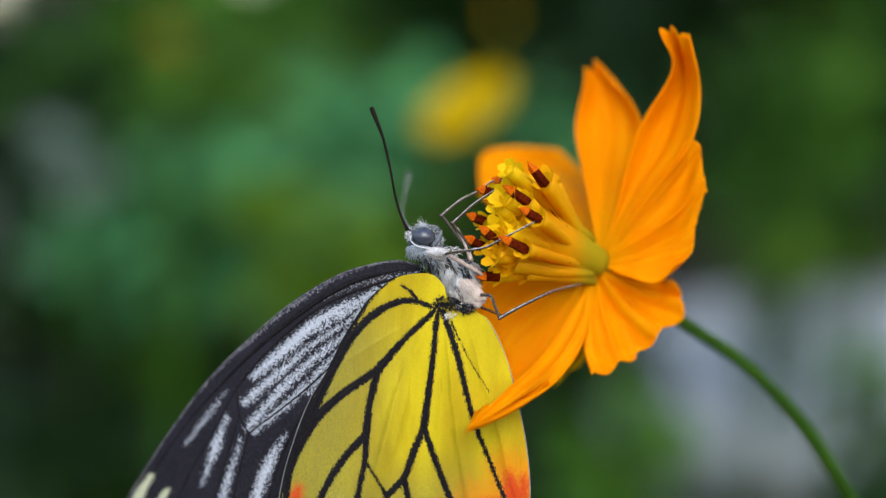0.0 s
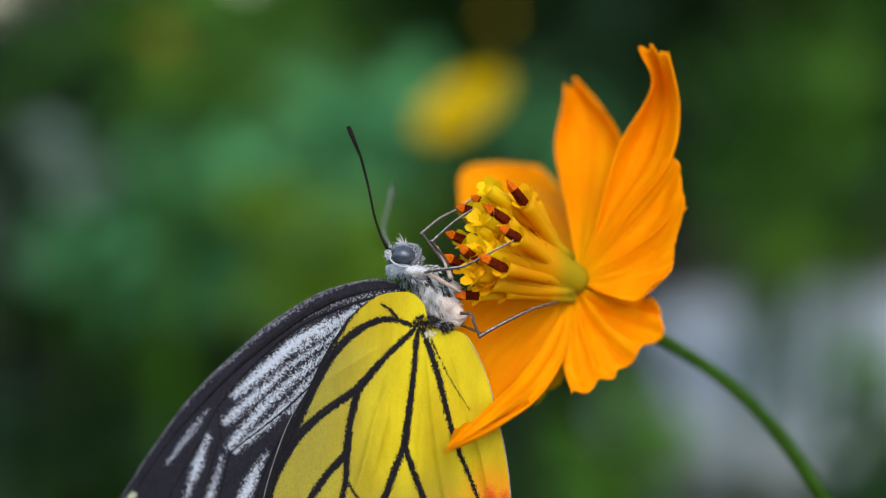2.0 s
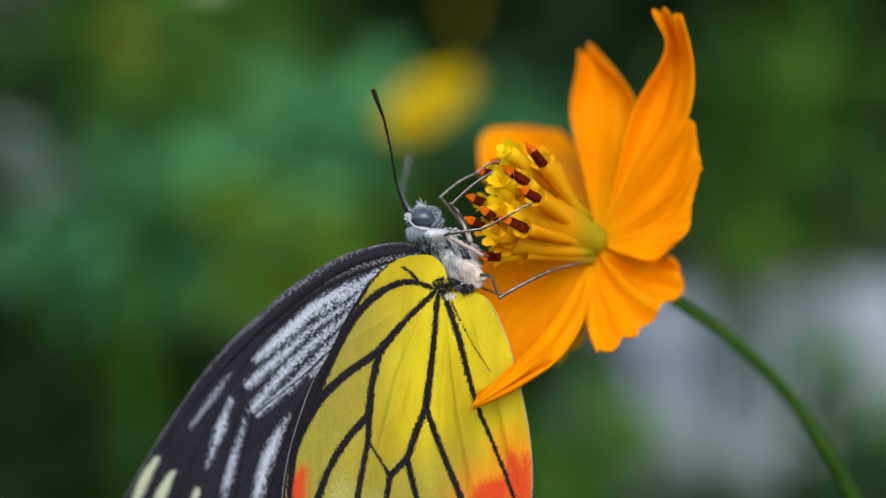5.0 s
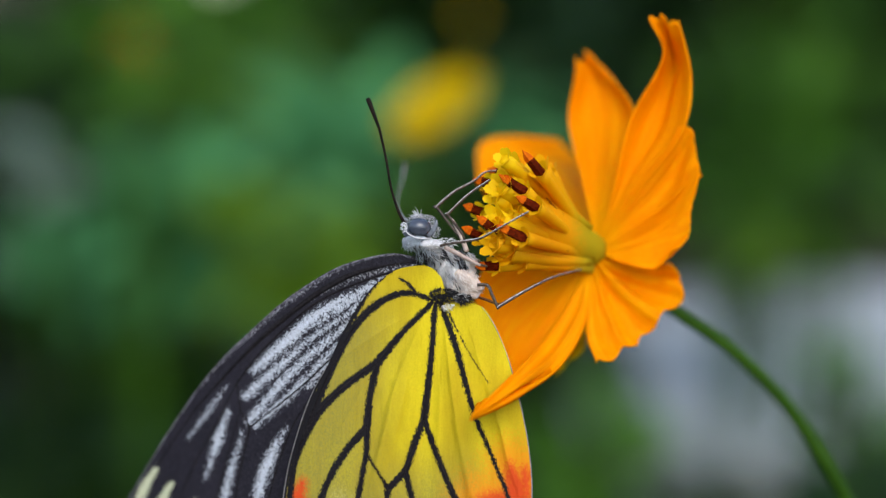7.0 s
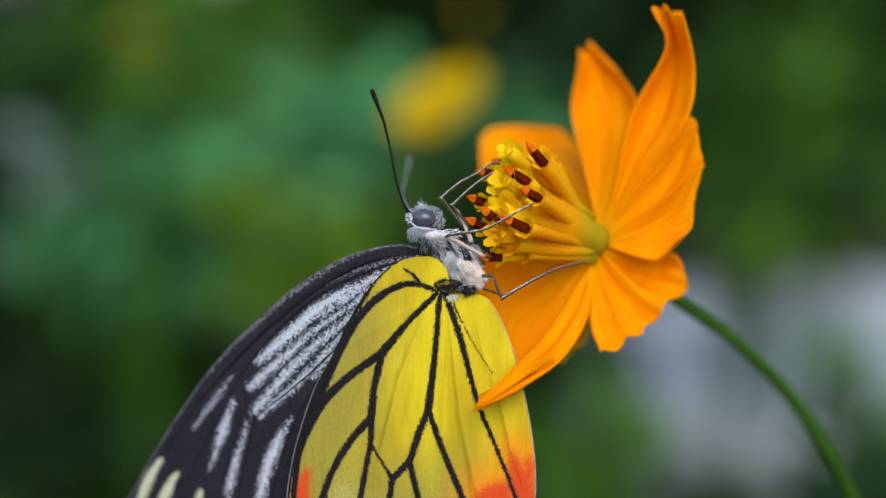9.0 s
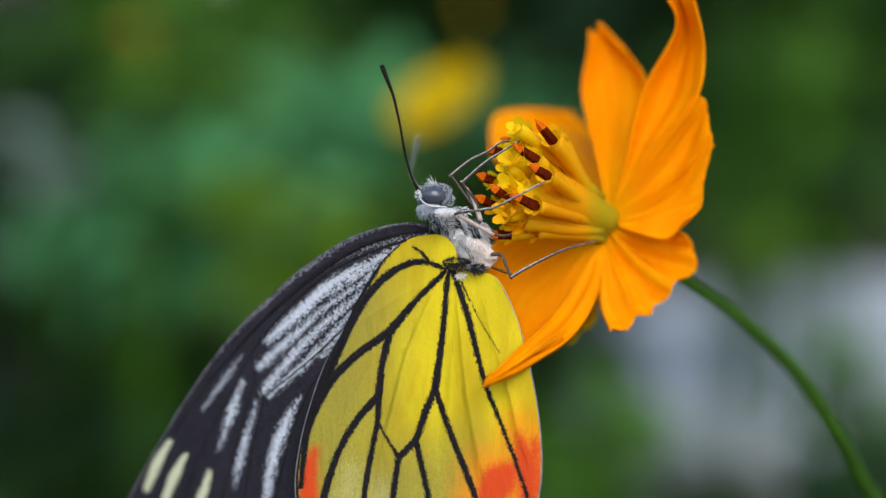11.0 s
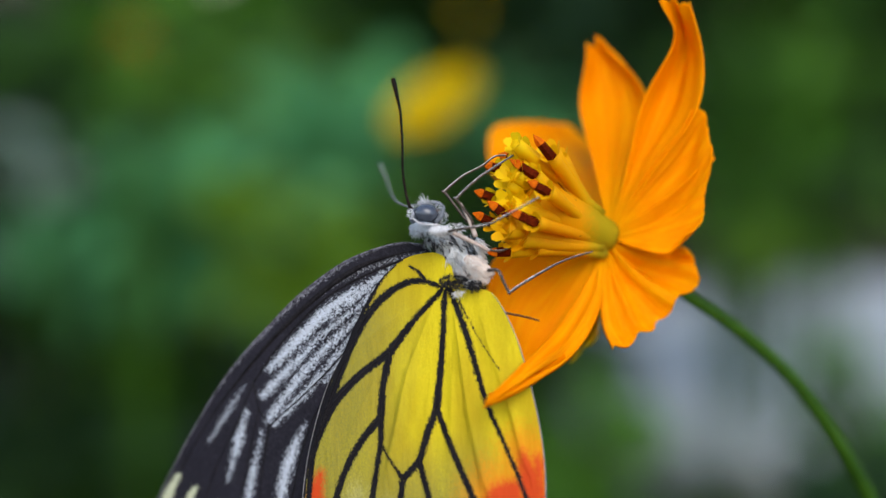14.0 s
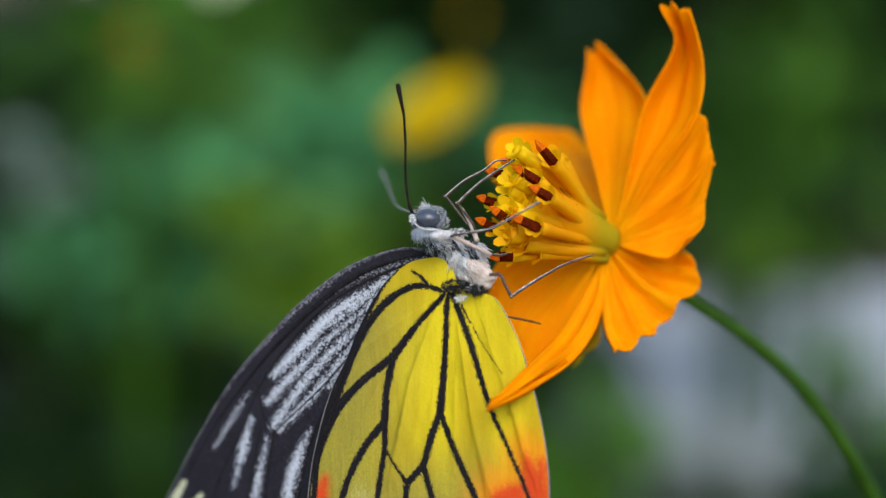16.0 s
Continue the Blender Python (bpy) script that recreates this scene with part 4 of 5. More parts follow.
body("abdomen", tube([sk(808, 530, 46), sk(816, 600, 64), sk(818, 720, 72), sk(812, 830, 74), sk(806, 860, 74)], [22 * UNIT, 25 * UNIT, 26 * UNIT, 16 * UNIT, 4 * UNIT], 40, 16),
     SKIN_DARK, label="slim dark abdomen between the wings")


def leg(points, radii, label, pale=None):
    ob = body("leg", tube([sk(*p) for p in points], [r * 0.7 * UNIT for r in radii], 10 * len(points), 8), LEG, label=label)
    # The light on the leg's upper side is built as a pale stripe
    line = [sk(x - 0.15 * r, y - 0.4 * r, d - 0.32 * r) for (x, y, d), r in zip(points[1:], radii[1:])]
    body("highlight_stripe", tube(line, [r * 0.3 * UNIT for r in radii[1:]], 10 * len(points), 6), LEG_HIGHLIGHT, ob, "whitish stripe drawing the light along the leg")
    if pale:
        body("femur", tube([sk(*p) for p in pale], [4.6 * UNIT, 3.8 * UNIT, 2.8 * UNIT], 16, 8), LEG_PALE, ob, "pale thickened upper leg")
    return ob


LEG_LABEL = "thin grey-brown jointed leg gripping the flower"
HIPS = [(790, 450, -30), (832, 456, -2), (824, 440, 30)]
grips = []
grips.append((HIPS[0], leg([(788, 450, -30), (800, 447, -38), (840, 442, -46), (860, 438, -48), (880, 428, -56), (912, 411, -60), (946, 393, -58)], [3.6, 3.6, 3.2, 3.2, 2.6, 2.4, 2], LEG_LABEL)))
grips.append((HIPS[1], leg([(830, 448, -4), (826, 430, -8), (802, 397, -14), (803, 394, -14), (836, 364, -6), (868, 342, 4), (902, 321, 14)], [3.4, 3.6, 3.8, 3.4, 3.2, 2.8, 2.4], LEG_LABEL, [(834, 462, 0), (822, 428, -6), (808, 404, -12)])))
grips.append((HIPS[2], leg([(822, 436, 30), (784, 384, 40), (783, 381, 40), (815, 355, 46), (848, 338, 50), (870, 322, 52), (890, 320, 50)], [3.4, 3.6, 3.6, 3.2, 2.8, 2.4, 2.2], LEG_LABEL)))
leg([(800, 452, -22), (830, 472, -16), (852, 485, -8), (872, 490, 4), (888, 487, 20)], [3.4, 3.6, 3.4, 3, 2], "pale pinkish leg bent below the head", [(795, 452, -22), (826, 470, -18), (856, 488, -8)])
leg([(850, 522, -22), (868, 524, -26), (876, 543, -28), (884, 563, -28), (886, 563, -28), (905, 552, -16), (940, 534, 6), (985, 514, 70), (1034, 502, 125)], [4.2, 4.2, 4, 3.8, 3.8, 3.8, 3.4, 2.8, 2.4], LEG_LABEL)


# the far hind leg, which lets go of the tuft and comes to rest on the petal below
HIP, KNEE, TOE = sk(838, 538, 20), sk(888, 559, 6), sk(984, 513, 74)
KNEE_DOWN, TOE_DOWN = sk(846, 600, 40), sk(932, 624, 124)
THIGH, SHIN = (KNEE - HIP, KNEE_DOWN - HIP), (TOE - KNEE, TOE_DOWN - KNEE_DOWN)
LEG_MOVES = [(0, 0), (12.4, 0), (12.7, 1), (16, 1)]
bent_leg = part("leg", tube([Vector((0, 0, 0)), (KNEE - HIP) * 0.5, KNEE - HIP], [2.6 * UNIT, 2.6 * UNIT, 2.4 * UNIT], 12, 8), LEG_BROWN, butterfly, "thin brown jointed leg resting on the petal")
bent_leg.location = HIP - B0
sag = Vector((0, 0, 2 * UNIT))
shin = part("shin", tube([Vector((0, 0, 0)), SHIN[0] * 0.4 + sag, SHIN[0] * 0.75 + sag, SHIN[0]], [2.4 * UNIT, 2.3 * UNIT, 2 * UNIT, 1.6 * UNIT], 24, 8), LEG_BROWN, bent_leg)
shin.location = KNEE - HIP


def antenna(points, base, label, mat, thick=1.0):
    """One antenna, its origin at its root."""
    root = sk(*base)
    thin, club = points[:-2], points[-3:]
    ob = part("antenna", tube([sk(*p) - root for p in thin], [3.2 * thick * UNIT, 2.2 * thick * UNIT, 2.1 * thick * UNIT, 2.4 * thick * UNIT], 40, 8), mat, butterfly, label)
    part("antenna_club", tube([sk(*p) - root for p in club], [2.4 * thick * UNIT, 3.4 * thick * UNIT, 4.4 * thick * UNIT, 3.8 * thick * UNIT], 24, 8), mat, ob, "thickened brown antenna tip")
    ob.location = root - B0
    return ob


near_antenna = antenna([(724, 412, 0), (712, 388, -4), (700, 350, -8), (690, 296, -10), (678, 244, -12), (664, 208, -12), (657, 190, -12)], (724, 412, 0), "long thin dark clubbed antenna", ANTENNA)
far_antenna = antenna([(728, 408, 40), (716, 390, 130), (711, 374, 220), (714, 354, 290), (719, 335, 330), (722, 318, 360), (724, 306, 375)], (728, 408, 40), "pale far clubbed antenna", ANTENNA_GREY, 0.8)


# ---- the garden behind ----
def ground_height(x, y):
    return 0.03 * noise.noise(Vector((x * 0.5, y * 0.5, 0))) if abs(x) < 30 and 0.9 < y < 30 else 0.0


n = 60
span_x = [math.copysign(abs(u) ** 3, u) * 400 for u in np.linspace(-1, 1, n)]
verts = [(x, y, ground_height(x, y)) for y in span_x for x in span_x]
faces = [(j * n + i, j * n + i + 1, (j + 1) * n + i + 1, (j + 1) * n + i) for j in range(n - 1) for i in range(n - 1)]
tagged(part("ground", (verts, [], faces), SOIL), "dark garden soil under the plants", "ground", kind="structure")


def leaf_cloud(rng, center, radii, count, size, droop=0.3, narrow=0.45):
    """Many bent leaf blades round a centre, as vertices and faces."""
    verts, faces = [], []
    for k in range(count):
        while True:
            q = Vector((rng.uniform(-1, 1), rng.uniform(-1, 1), rng.uniform(-1, 1)))
            if 0.15 < q.length < 1:
                break
        p = Vector(center) + Vector((q.x * radii[0], q.y * radii[1], q.z * radii[2]))
        way = (q.normalized() * 0.7 + Vector((rng.gauss(0, 1), rng.gauss(0, 1), rng.gauss(0, 0.6))) * 0.5 + Vector((0, 0, 0.25 - droop))).normalized()
        side = way.cross(Vector((rng.gauss(0, 0.4), rng.gauss(0, 0.4), 1))).normalized()
        up = side.cross(way)
        s = size * rng.uniform(0.6, 1.35)
        w = s * narrow * rng.uniform(0.8, 1.2)
        o = len(verts)
        verts += [p, p + way * s * 0.3 + side * w * 0.42 + up * s * 0.03, p + way * s * 0.32, p + way * s * 0.3 - side * w * 0.42 + up * s * 0.03,
                  p + way * s * 0.68 + side * w * 0.36 - up * s * 0.02, p + way * s * 0.68 - up * s * 0.05, p + way * s * 0.68 - side * w * 0.36 - up * s * 0.02, p + way * s - up * s * 0.16]
        faces += [(o, o + 1, o + 2), (o, o + 2, o + 3), (o + 1, o + 4, o + 5, o + 2), (o + 2, o + 5, o + 6, o + 3), (o + 4, o + 7, o + 5), (o + 5, o + 7, o + 6)]
    return verts, faces


def shrub(x, y, height, spread, count, size, mat, label, seed, low=0.0, category="shrub"):
    rng = random.Random(seed)
    root = thing("shrub", label, category, "shrubs behind", at=Matrix.Translation((x, y, -0.01)))
    for k in range(5):
        a = rng.uniform(0, 6.28)
        top = Vector((math.cos(a) * spread * 0.6, math.sin(a) * spread * 0.6, height * rng.uniform(0.7, 0.95)))
        r = 0.006 + 0.006 * height
        part("branch", tube([Vector((math.cos(a), math.sin(a), 0)) * 0.03, Vector((top.x * 0.35, top.y * 0.35, top.z * 0.5)), top], [r, r * 0.7, r * 0.2], 10, 6), BARK, root)
    verts, faces = leaf_cloud(rng, (0, 0, low + (height - low) * 0.55), (spread, spread, (height - low) * 0.5), count, size)
    tagged(part("crown", (verts, [], faces), mat, root), kind="stuff")
    return root


def from_view(px, py, distance):
    """A place in the garden seen past the flower at the clip's middle, at this distance ahead."""
    p = Vector(((px - 784) * distance * UNIT / REACH, distance, (441 - py) * distance * UNIT / REACH))
    return Vector((0, -0.1354, 0.62)) + Matrix.Rotation(radians(-8), 3, "X") @ p


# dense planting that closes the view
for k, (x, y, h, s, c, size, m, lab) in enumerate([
        (-1.35, 3.6, 0.64, 0.7, 2600, 0.10, LEAF_SHADED, "low leafy dark-green garden shrub behind"), (-0.45, 3.9, 0.74, 0.55, 2400, 0.09, LEAF_MID, "tall leafy mid-green garden shrub behind"),
        (0.2, 3.9, 1.5, 0.5, 4200, 0.1, LEAF_SHADED, "tall dark green garden shrub behind"), (1.05, 5.0, 1.7, 0.45, 2200, 0.09, LEAF_MID, "tall leafy mid-green garden shrub behind"),
        (0.15, 4.6, 1.6, 0.6, 3600, 0.12, LEAF_SHADED, "tall dark green garden shrub behind"), (0.85, 5.3, 1.8, 0.7, 3600, 0.12, LEAF_SHADED, "tall dark green garden shrub behind"),
        (1.8, 5.9, 1.8, 0.8, 3200, 0.12, LEAF_SHADED, "tall dark green garden shrub behind"), (-0.9, 5.2, 0.75, 0.9, 3000, 0.12, LEAF_SHADED, "low dark green garden shrub behind"),
        (-1.43, 6.1, 1.5, 0.43, 2900, 0.12, LEAF_SHADED, "tall dark green garden shrub behind"), (-2.64, 6.1, 1.5, 0.56, 3000, 0.12, LEAF_SHADED, "tall dark green garden shrub behind"), (-0.3, 6.1, 1.5, 0.44, 3000, 0.12, LEAF_SHADED, "tall dark green garden shrub behind"),
        (1.62, 4.5, 1.7, 0.45, 2600, 0.10, LEAF_SHADED, "tall dark green garden shrub behind"), (-2.3, 3.6, 0.95, 0.8, 2400, 0.11, LEAF_SHADED, "low dark green garden shrub behind")]):
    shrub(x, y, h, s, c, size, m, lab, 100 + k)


def plant(px, py, distance, rx, ry, count, size, mat, label, seed):
    """A leafy plant on thin stems whose crown is centred on a line of sight; rx and ry in sketch units at the focus."""
    rng = random.Random(seed)
    c = from_view(px, py, distance)
    k = distance / REACH * UNIT
    root = thing("leafy_plant", label, "plant", "leafy plants behind", at=Matrix.Translation((c.x, c.y, -0.01)))
    for j in range(4):
        tip = Vector((rng.uniform(-0.6, 0.6) * rx * k, rng.uniform(-0.4, 0.4) * rx * k, c.z + rng.uniform(-0.2, 0.6) * ry * k))
        part("stalk", tube([Vector((rng.uniform(-0.02, 0.02), rng.uniform(-0.02, 0.02), 0)), Vector((tip.x * 0.3, tip.y * 0.3, tip.z * 0.55)), tip], [0.005, 0.004, 0.0015], 10, 6), STEM_GREEN, root)
    verts, faces = leaf_cloud(rng, (0, 0, c.z + 0.01), (rx * k, rx * k * 0.7, ry * k), count, size, 0.35, 0.6)
    tagged(part("leaves", (verts, [], faces), mat, root), kind="stuff")
    return root


# The darkest plants stand in for shaded gaps between the others
FAR_PLANTS = [
    (300, 345, 1.5, 120, 66, 90, 0.075, LEAF_BLUE, "blue-green broad-leaved plant behind the flower"),
    (195, 435, 1.4, 95, 55, 90, 0.07, LEAF_BLUE, "blue-green broad-leaved plant behind the flower"),
    (600, 245, 1.7, 90, 60, 28, 0.10, LEAF_BLUE, "blue-green broad-leaved plant behind the flower"),
    (930, 215, 1.8, 100, 36, 26, 0.07, LEAF_BLUE, "blue-green broad-leaved plant behind the flower"),
    (400, 110, 2.4, 200, 90, 80, 0.10, LEAF_MID, "mid-green leafy plant in the middle distance"),
    (130, 150, 2.4, 170, 120, 40, 0.10, LEAF_MID, "mid-green leafy plant in the middle distance"),
    (70, 290, 1.8, 110, 100, 40, 0.07, LEAF_SHADED, "plant with deep shade put into its dark green leaves"),
    # two soft bright spots, made as plants with pale leaves
    (72, 283, 1.2, 18, 30, 16, 0.03, LEAF_GLINT, "pale grey-green plant standing in for a blurred bright spot"),
    (-40, 415, 1.8, 55, 45, 10, 0.06, LEAF_GLINT, "pale grey-green plant standing in for a blurred bright spot"),
    (240, 70, 1.1, 70, 50, 7, 0.045, LEAF_MID, "mid-green leafy plant in the middle distance"),
    (320, 305, 1.45, 75, 42, 50, 0.07, LEAF_BLUE, "blue-green broad-leaved plant behind the flower")]
NEAR_PLANTS = [
    (270, 385, 1.4, 110, 45, 44, 0.08, LEAF_BLUE, "blue-green broad-leaved plant behind the flower"),
    (185, 400, 1.45, 80, 38, 44, 0.07, LEAF_BLUE, "blue-green broad-leaved plant behind the flower"),
    (592, 268, 1.45, 52, 52, 70, 0.06, LEAF_BLUE, "blue-green broad-leaved plant behind the flower"),
    (442, 366, 1.3, 30, 60, 9, 0.05, LEAF_SHADED, "plant with deep shade put into its dark green leaves"),
    (190, 232, 1.3, 70, 34, 12, 0.05, LEAF_SHADED, "plant with deep shade put into its dark green leaves"),
    (1010, 50, 1.9, 90, 80, 44, 0.07, LEAF_SHADED, "plant with deep shade put into its dark green leaves"),
    (315, 425, 1.3, 85, 55, 100, 0.065, LEAF_BLUE, "blue-green broad-leaved plant behind the flower"),
    (650, 395, 1.5, 45, 60, 34, 0.05, LEAF_LIME, "yellow-green leafy plant in light shade"),
    (505, 455, 1.2, 90, 75, 50, 0.055, LEAF_LIME, "yellow-green leafy plant in light shade")]
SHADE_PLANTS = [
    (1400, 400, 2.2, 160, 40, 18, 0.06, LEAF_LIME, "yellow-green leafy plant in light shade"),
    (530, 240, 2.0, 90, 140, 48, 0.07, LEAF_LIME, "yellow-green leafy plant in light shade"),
    (60, 680, 1.5, 220, 120, 120, 0.08, LEAF_SHADED, "plant with deep shade put into its dark green leaves"),
    (330, 600, 1.8, 200, 130, 70, 0.08, LEAF_SHADED, "plant with deep shade put into its dark green leaves"),
    (20, 500, 1.9, 120, 70, 12, 0.08, LEAF_SHADED, "plant with deep shade put into its dark green leaves"),
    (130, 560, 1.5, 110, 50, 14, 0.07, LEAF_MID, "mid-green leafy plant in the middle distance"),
    (1000, 560, 1.9, 130, 130, 90, 0.07, LEAF_SHADED, "plant with deep shade put into its dark green leaves"),
    (1050, 860, 1.4, 130, 70, 60, 0.07, LEAF_SHADED, "plant with deep shade put into its dark green leaves"),
    (700, 640, 1.9, 260, 200, 160, 0.08, LEAF_SHADED, "plant with deep shade put into its dark green leaves"),
    (120, 800, 1.2, 150, 60, 40, 0.07, LEAF_SHADED, "low green plant near the soil"),
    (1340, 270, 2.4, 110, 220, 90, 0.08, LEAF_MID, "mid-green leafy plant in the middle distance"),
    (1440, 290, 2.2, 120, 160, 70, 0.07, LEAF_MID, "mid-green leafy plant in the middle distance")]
LOW_PLANTS = [
    (1500, 90, 2.2, 110, 110, 34, 0.07, LEAF_MID, "mid-green leafy plant in the middle distance"),
    (1310, 190, 2.5, 90, 110, 24, 0.08, LEAF_MID, "mid-green leafy plant in the middle distance"),
    (1075, 740, 0.9, 40, 100, 8, 0.035, LEAF_MID, "low green plant near the soil"),
    (1060, 860, 1.1, 80, 50, 16, 0.06, LEAF_MID, "low green plant near the soil"),
    (1300, 470, 1.9, 80, 16, 10, 0.05, LEAF_SHADED, "plant with deep shade put into its dark green leaves"),
    (1535, 740, 1.2, 80, 110, 30, 0.05, LEAF_MID, "low green plant near the soil"),
    (1500, 860, 1.0, 90, 60, 26, 0.05, LEAF_SHADED, "low dark green plant near the soil"),
    (1290, 905, 1.0, 120, 30, 8, 0.045, LEAF_SHADED, "low dark green plant near the soil")]
for k, (px, py, dist, rx, ry, count, size, m, lab) in enumerate(FAR_PLANTS + NEAR_PLANTS + SHADE_PLANTS + LOW_PLANTS):
    plant(px, py, dist, rx, ry, count, size, m, lab, 300 + k)


# low ground cover between the plants
rng = random.Random(77)
verts, faces = [], []
for k in range(420):
    x, y = rng.uniform(-2.6, 2.0), rng.uniform(0.25, 4.6)
    if x > 0.2 and 1.8 < y < 4.3:
        continue
    v, f = leaf_cloud(rng, (x, y, 0.035), (0.07, 0.07, 0.05), 9, 0.07, 0.1, 0.5)
    faces += [tuple(i + len(verts) for i in c) for c in f]
    verts += v
for k in range(700):
    x, y = rng.uniform(-5, 5), rng.uniform(-3.5, 5.5)
    if -2.6 < x < 2.0 and 0.25 < y < 4.6 or x > 0.3 and 1.9 < y < 4.6 or math.hypot(x, y) < 0.4:
        continue
    v, f = leaf_cloud(rng, (x, y, 0.035), (0.09, 0.09, 0.05), 9, 0.09, 0.1, 0.5)
    faces += [tuple(i + len(verts) for i in c) for c in f]
    verts += v
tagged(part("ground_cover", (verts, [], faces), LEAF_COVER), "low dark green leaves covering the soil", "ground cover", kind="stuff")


# a pale path that bends away behind the plants
rng = random.Random(9)
line = spline([(0.43, 1.88, 0), (0.46, 2.28, 0), (0.6, 2.75, 0), (0.95, 3.05, 0), (1.8, 3.05, 0), (3.4, 3.25, 0), (6.5, 3.9, 0)], 70)
half = np.interp(np.linspace(0, 1, 70), np.linspace(0, 1, 7), [0.18, 0.25, 0.38, 0.37, 0.2, 0.2, 0.35])
along = np.gradient(line, axis=0)
along /= np.linalg.norm(along, axis=1, keepdims=True)
left = [(p[0] - a[1] * (w + rng.uniform(-0.02, 0.02)), p[1] + a[0] * w) for p, a, w in zip(line, along, half)]
right = [(p[0] + a[1] * (w + rng.uniform(-0.02, 0.02)), p[1] - a[0] * w) for p, a, w in zip(line, along, half)]
verts = [(x, y, 0.045) for x, y in left + right] + [(x, y, -0.05) for x, y in left + right]
m = len(left)
faces = [(m + k, m + k + 1, k + 1, k) for k in range(m - 1)] + [(k, k + 1, 2 * m + k + 1, 2 * m + k) for k in range(m - 1)] + [(m + k + 1, m + k, 3 * m + k, 3 * m + k + 1) for k in range(m - 1)]
faces += [(m, 0, 2 * m, 3 * m), (m - 1, 2 * m - 1, 4 * m - 1, 3 * m - 1)]
tagged(part("path", (verts, [], faces), PATH, smooth=False), "pale grey garden path behind the plants", "path", kind="structure")


def far_flower(place, face, petal_len, mat, seed, label):
    rng = random.Random(seed)
    root = thing("cosmos_flower", label, "flower", "flowers behind", at=Matrix.Translation(place))
    axis = Vector(face).normalized()
    a, b = axis.orthogonal().normalized(), None
    b = axis.cross(a)
    for k in range(8):
        t = 2 * math.pi * k / 8 + rng.uniform(-0.1, 0.1)
        out, across = a * math.cos(t) + b * math.sin(t), b * math.cos(t) - a * math.sin(t)
        rails = [[out * petal_len * f + across * petal_len * w * e + axis * petal_len * (0.12 * f + 0.05 * abs(e)) for f, w in ((0.08, 0.05), (0.4, 0.24), (0.8, 0.36), (1.0, 0.26))] for e in (-1, 0, 1)]
        part("petal", sheet(rails, 10, 8), mat, root)
    bm = bmesh.new()
    bmesh.ops.create_uvsphere(bm, u_segments=12, v_segments=8, radius=petal_len * 0.22)
    part("disc", bm, FLORET, root)
    foot = Vector((place[0] + 0.04, place[1] + 0.03, 0)) - Vector(place)
    part("stem", tube([Vector((0, 0, 0)) - axis * 0.004, -axis * petal_len * 0.8 + Vector((0, 0, -0.03)), foot * 0.5, foot + Vector((0, 0, -0.02))], [0.001, 0.001, 0.0014, 0.002], 30, 6), STEM_GREEN, root)
    return root


far_flower(from_view(776, 194, 0.50), (-0.46, -0.44, 0.76), 0.0165, YELLOW_PETAL, 1, "yellow cosmos flower far out of focus behind")
for k, (px, py, dist, size) in enumerate(((236, 62, 1.9, 0.008), (262, 84, 2.1, 0.009), (244, 98, 2.3, 0.008), (214, 84, 2.2, 0.006))):
    far_flower(from_view(px, py, dist), (0.2, -0.5, 0.7), size, ORANGE_FAR, 20 + k, "small orange cosmos flower among the shrubs behind")
far_flower(from_view(832, 28, 1.5), (-0.2, -0.6, 0.7), 0.0075, YELLOW_PETAL, 3, "yellow cosmos flower among the shrubs behind")


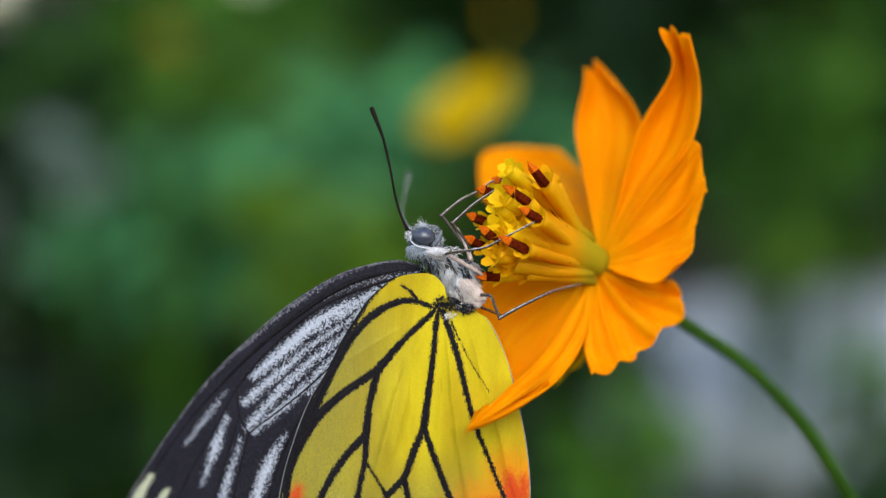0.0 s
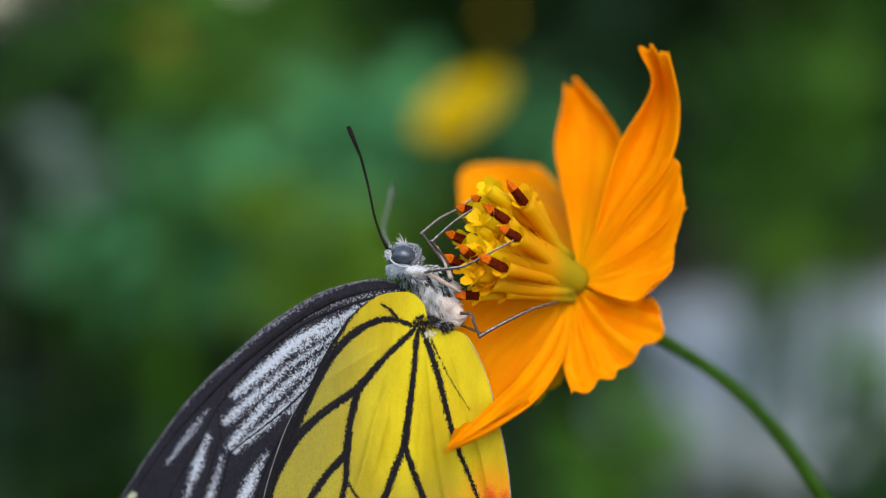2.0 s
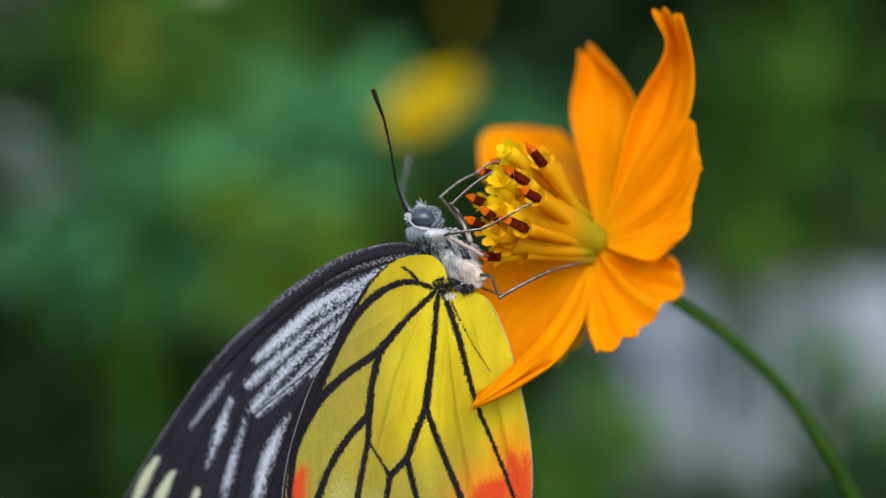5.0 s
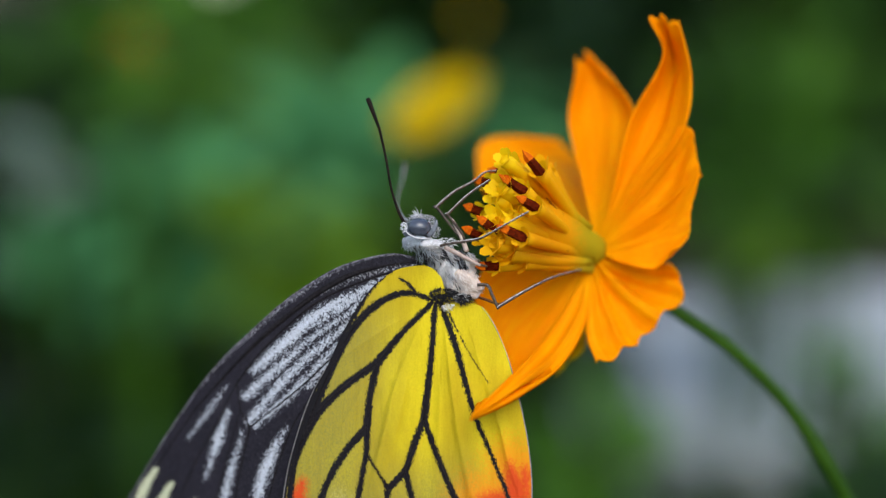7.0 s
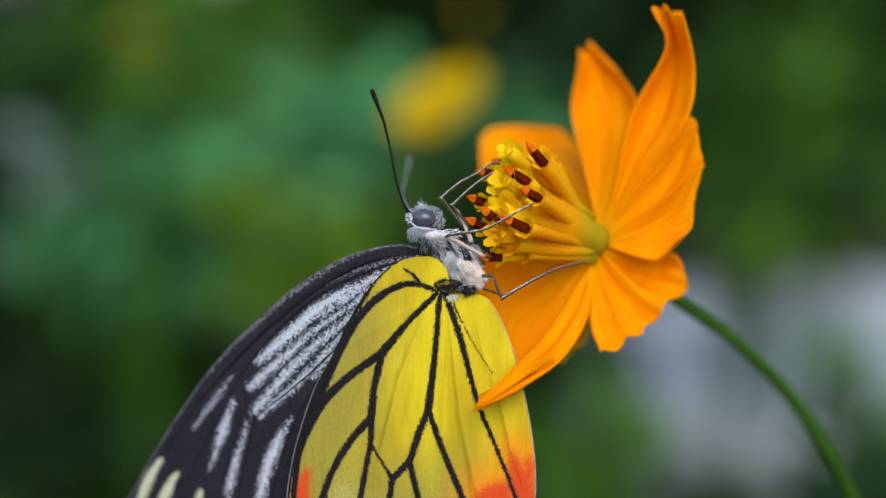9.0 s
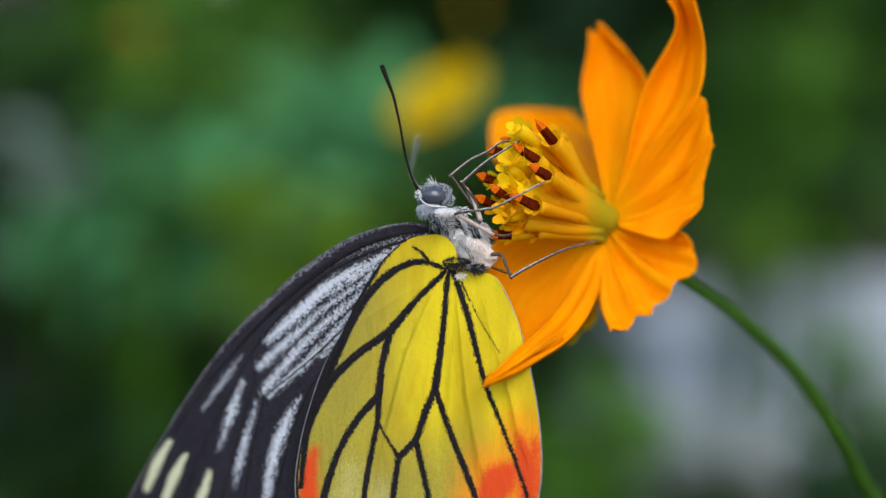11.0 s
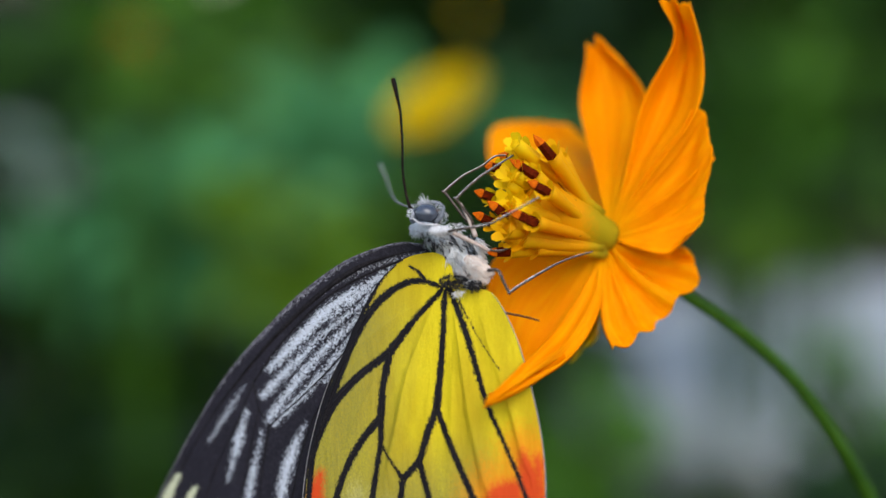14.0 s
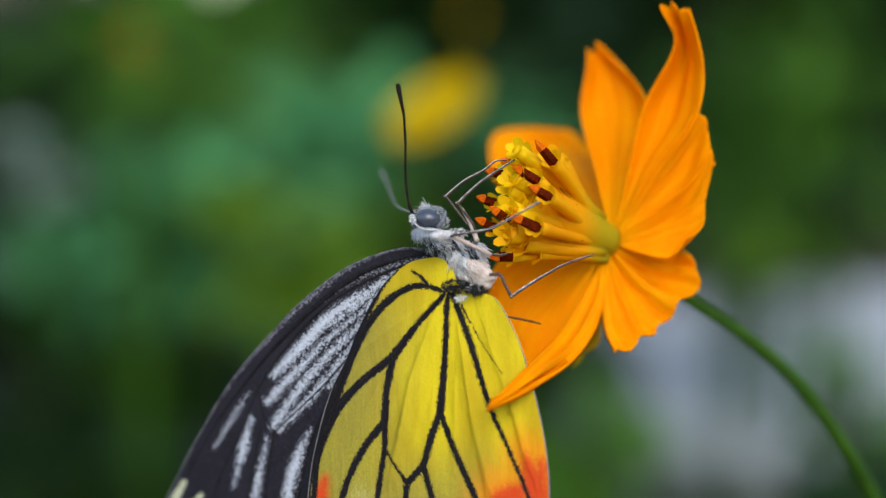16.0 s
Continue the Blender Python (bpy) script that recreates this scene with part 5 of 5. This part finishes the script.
def motions():
    walk(flower, [(r[0], pose(*r[1:])) for r in FLOWER_ROWS])
    walk(butterfly, [(r[0], pose(*r[1:])) for r in BUTTERFLY_ROWS])
    c = sk(1058, 482, 145) - F0
    walk(low_petal, [(t, Matrix.Translation(c) @ pose(0, 0, 0, 0, -turn, 0) @ Matrix.Translation(-c)) for t, turn in LOW_PETAL_TURN])
    c = sk(1056, 452, 150) - F0
    walk(far_petal, [(t, Matrix.Translation(c) @ pose(0, 0, 0, tilt, turn, 0) @ Matrix.Translation(-c)) for t, turn, tilt in FAR_PETAL_TURN])
    s = stem.location.copy()
    walk(stem, [(t, pose(*s, 0, turn, 0)) for t, turn in STEM_TURN])
    h = sk(748, 486, 6) - B0
    swing = [(t, Matrix.Translation(h) @ pose(0, away * UNIT, 0, rx, ry, rz) @ Matrix.Translation(-h)) for t, rx, ry, rz, away in FOREWING_ROWS]
    walk(forewing, swing)
    walk(far_forewing, [(t, Matrix.Translation(FAR_FOREWING) @ m) for t, m in swing])
    h = sk(776, 542, -16) - B0
    swing = [(t, Matrix.Translation(h) @ pose(0, away * UNIT, 0, rx, ry, rz) @ Matrix.Translation(-h)) for t, rx, ry, rz, away in HINDWING_ROWS]
    walk(hindwing, swing)
    walk(far_hindwing, [(t, Matrix.Translation(FAR_HINDWING) @ m) for t, m in swing])
    a, b = near_antenna.location.copy(), far_antenna.location.copy()
    nod = [[r[k] for r in HEAD_ROWS] for k in range(3)]

    def nodded(t):
        return Vector((np.interp(t, nod[0], nod[1]), 0, -np.interp(t, nod[0], nod[2]))) * UNIT
    walk(head, [(t, pose(*nodded(t))) for t in nod[0]])
    walk(near_antenna, [(t, pose(*(a + nodded(t)), 0, turn, 0)) for t, turn in NEAR_ANTENNA])
    walk(far_antenna, [(t, pose(*(b + nodded(t)), 0, turn, 0)) for t, turn in FAR_ANTENNA])
    for hip, ob in grips:
        h = sk(*hip) - B0
        walk(ob, [(t, Matrix.Translation(h) @ pose(0, 0, 0, 0, turn, 0) @ Matrix.Translation(-h)) for t, turn in GRIP_TURN])
    c, k = bent_leg.location.copy(), shin.location.copy()
    thigh_turn = THIGH[0].rotation_difference(THIGH[1]).to_matrix().to_4x4()
    shin_turn = SHIN[0].rotation_difference(thigh_turn.to_3x3().inverted() @ SHIN[1]).to_matrix().to_4x4()
    walk(bent_leg, [(t, Matrix.Translation(c) @ (thigh_turn if down else Matrix.Identity(4))) for t, down in LEG_MOVES])
    walk(shin, [(t, Matrix.Translation(k) @ (shin_turn if down else Matrix.Identity(4))) for t, down in LEG_MOVES])


motions()
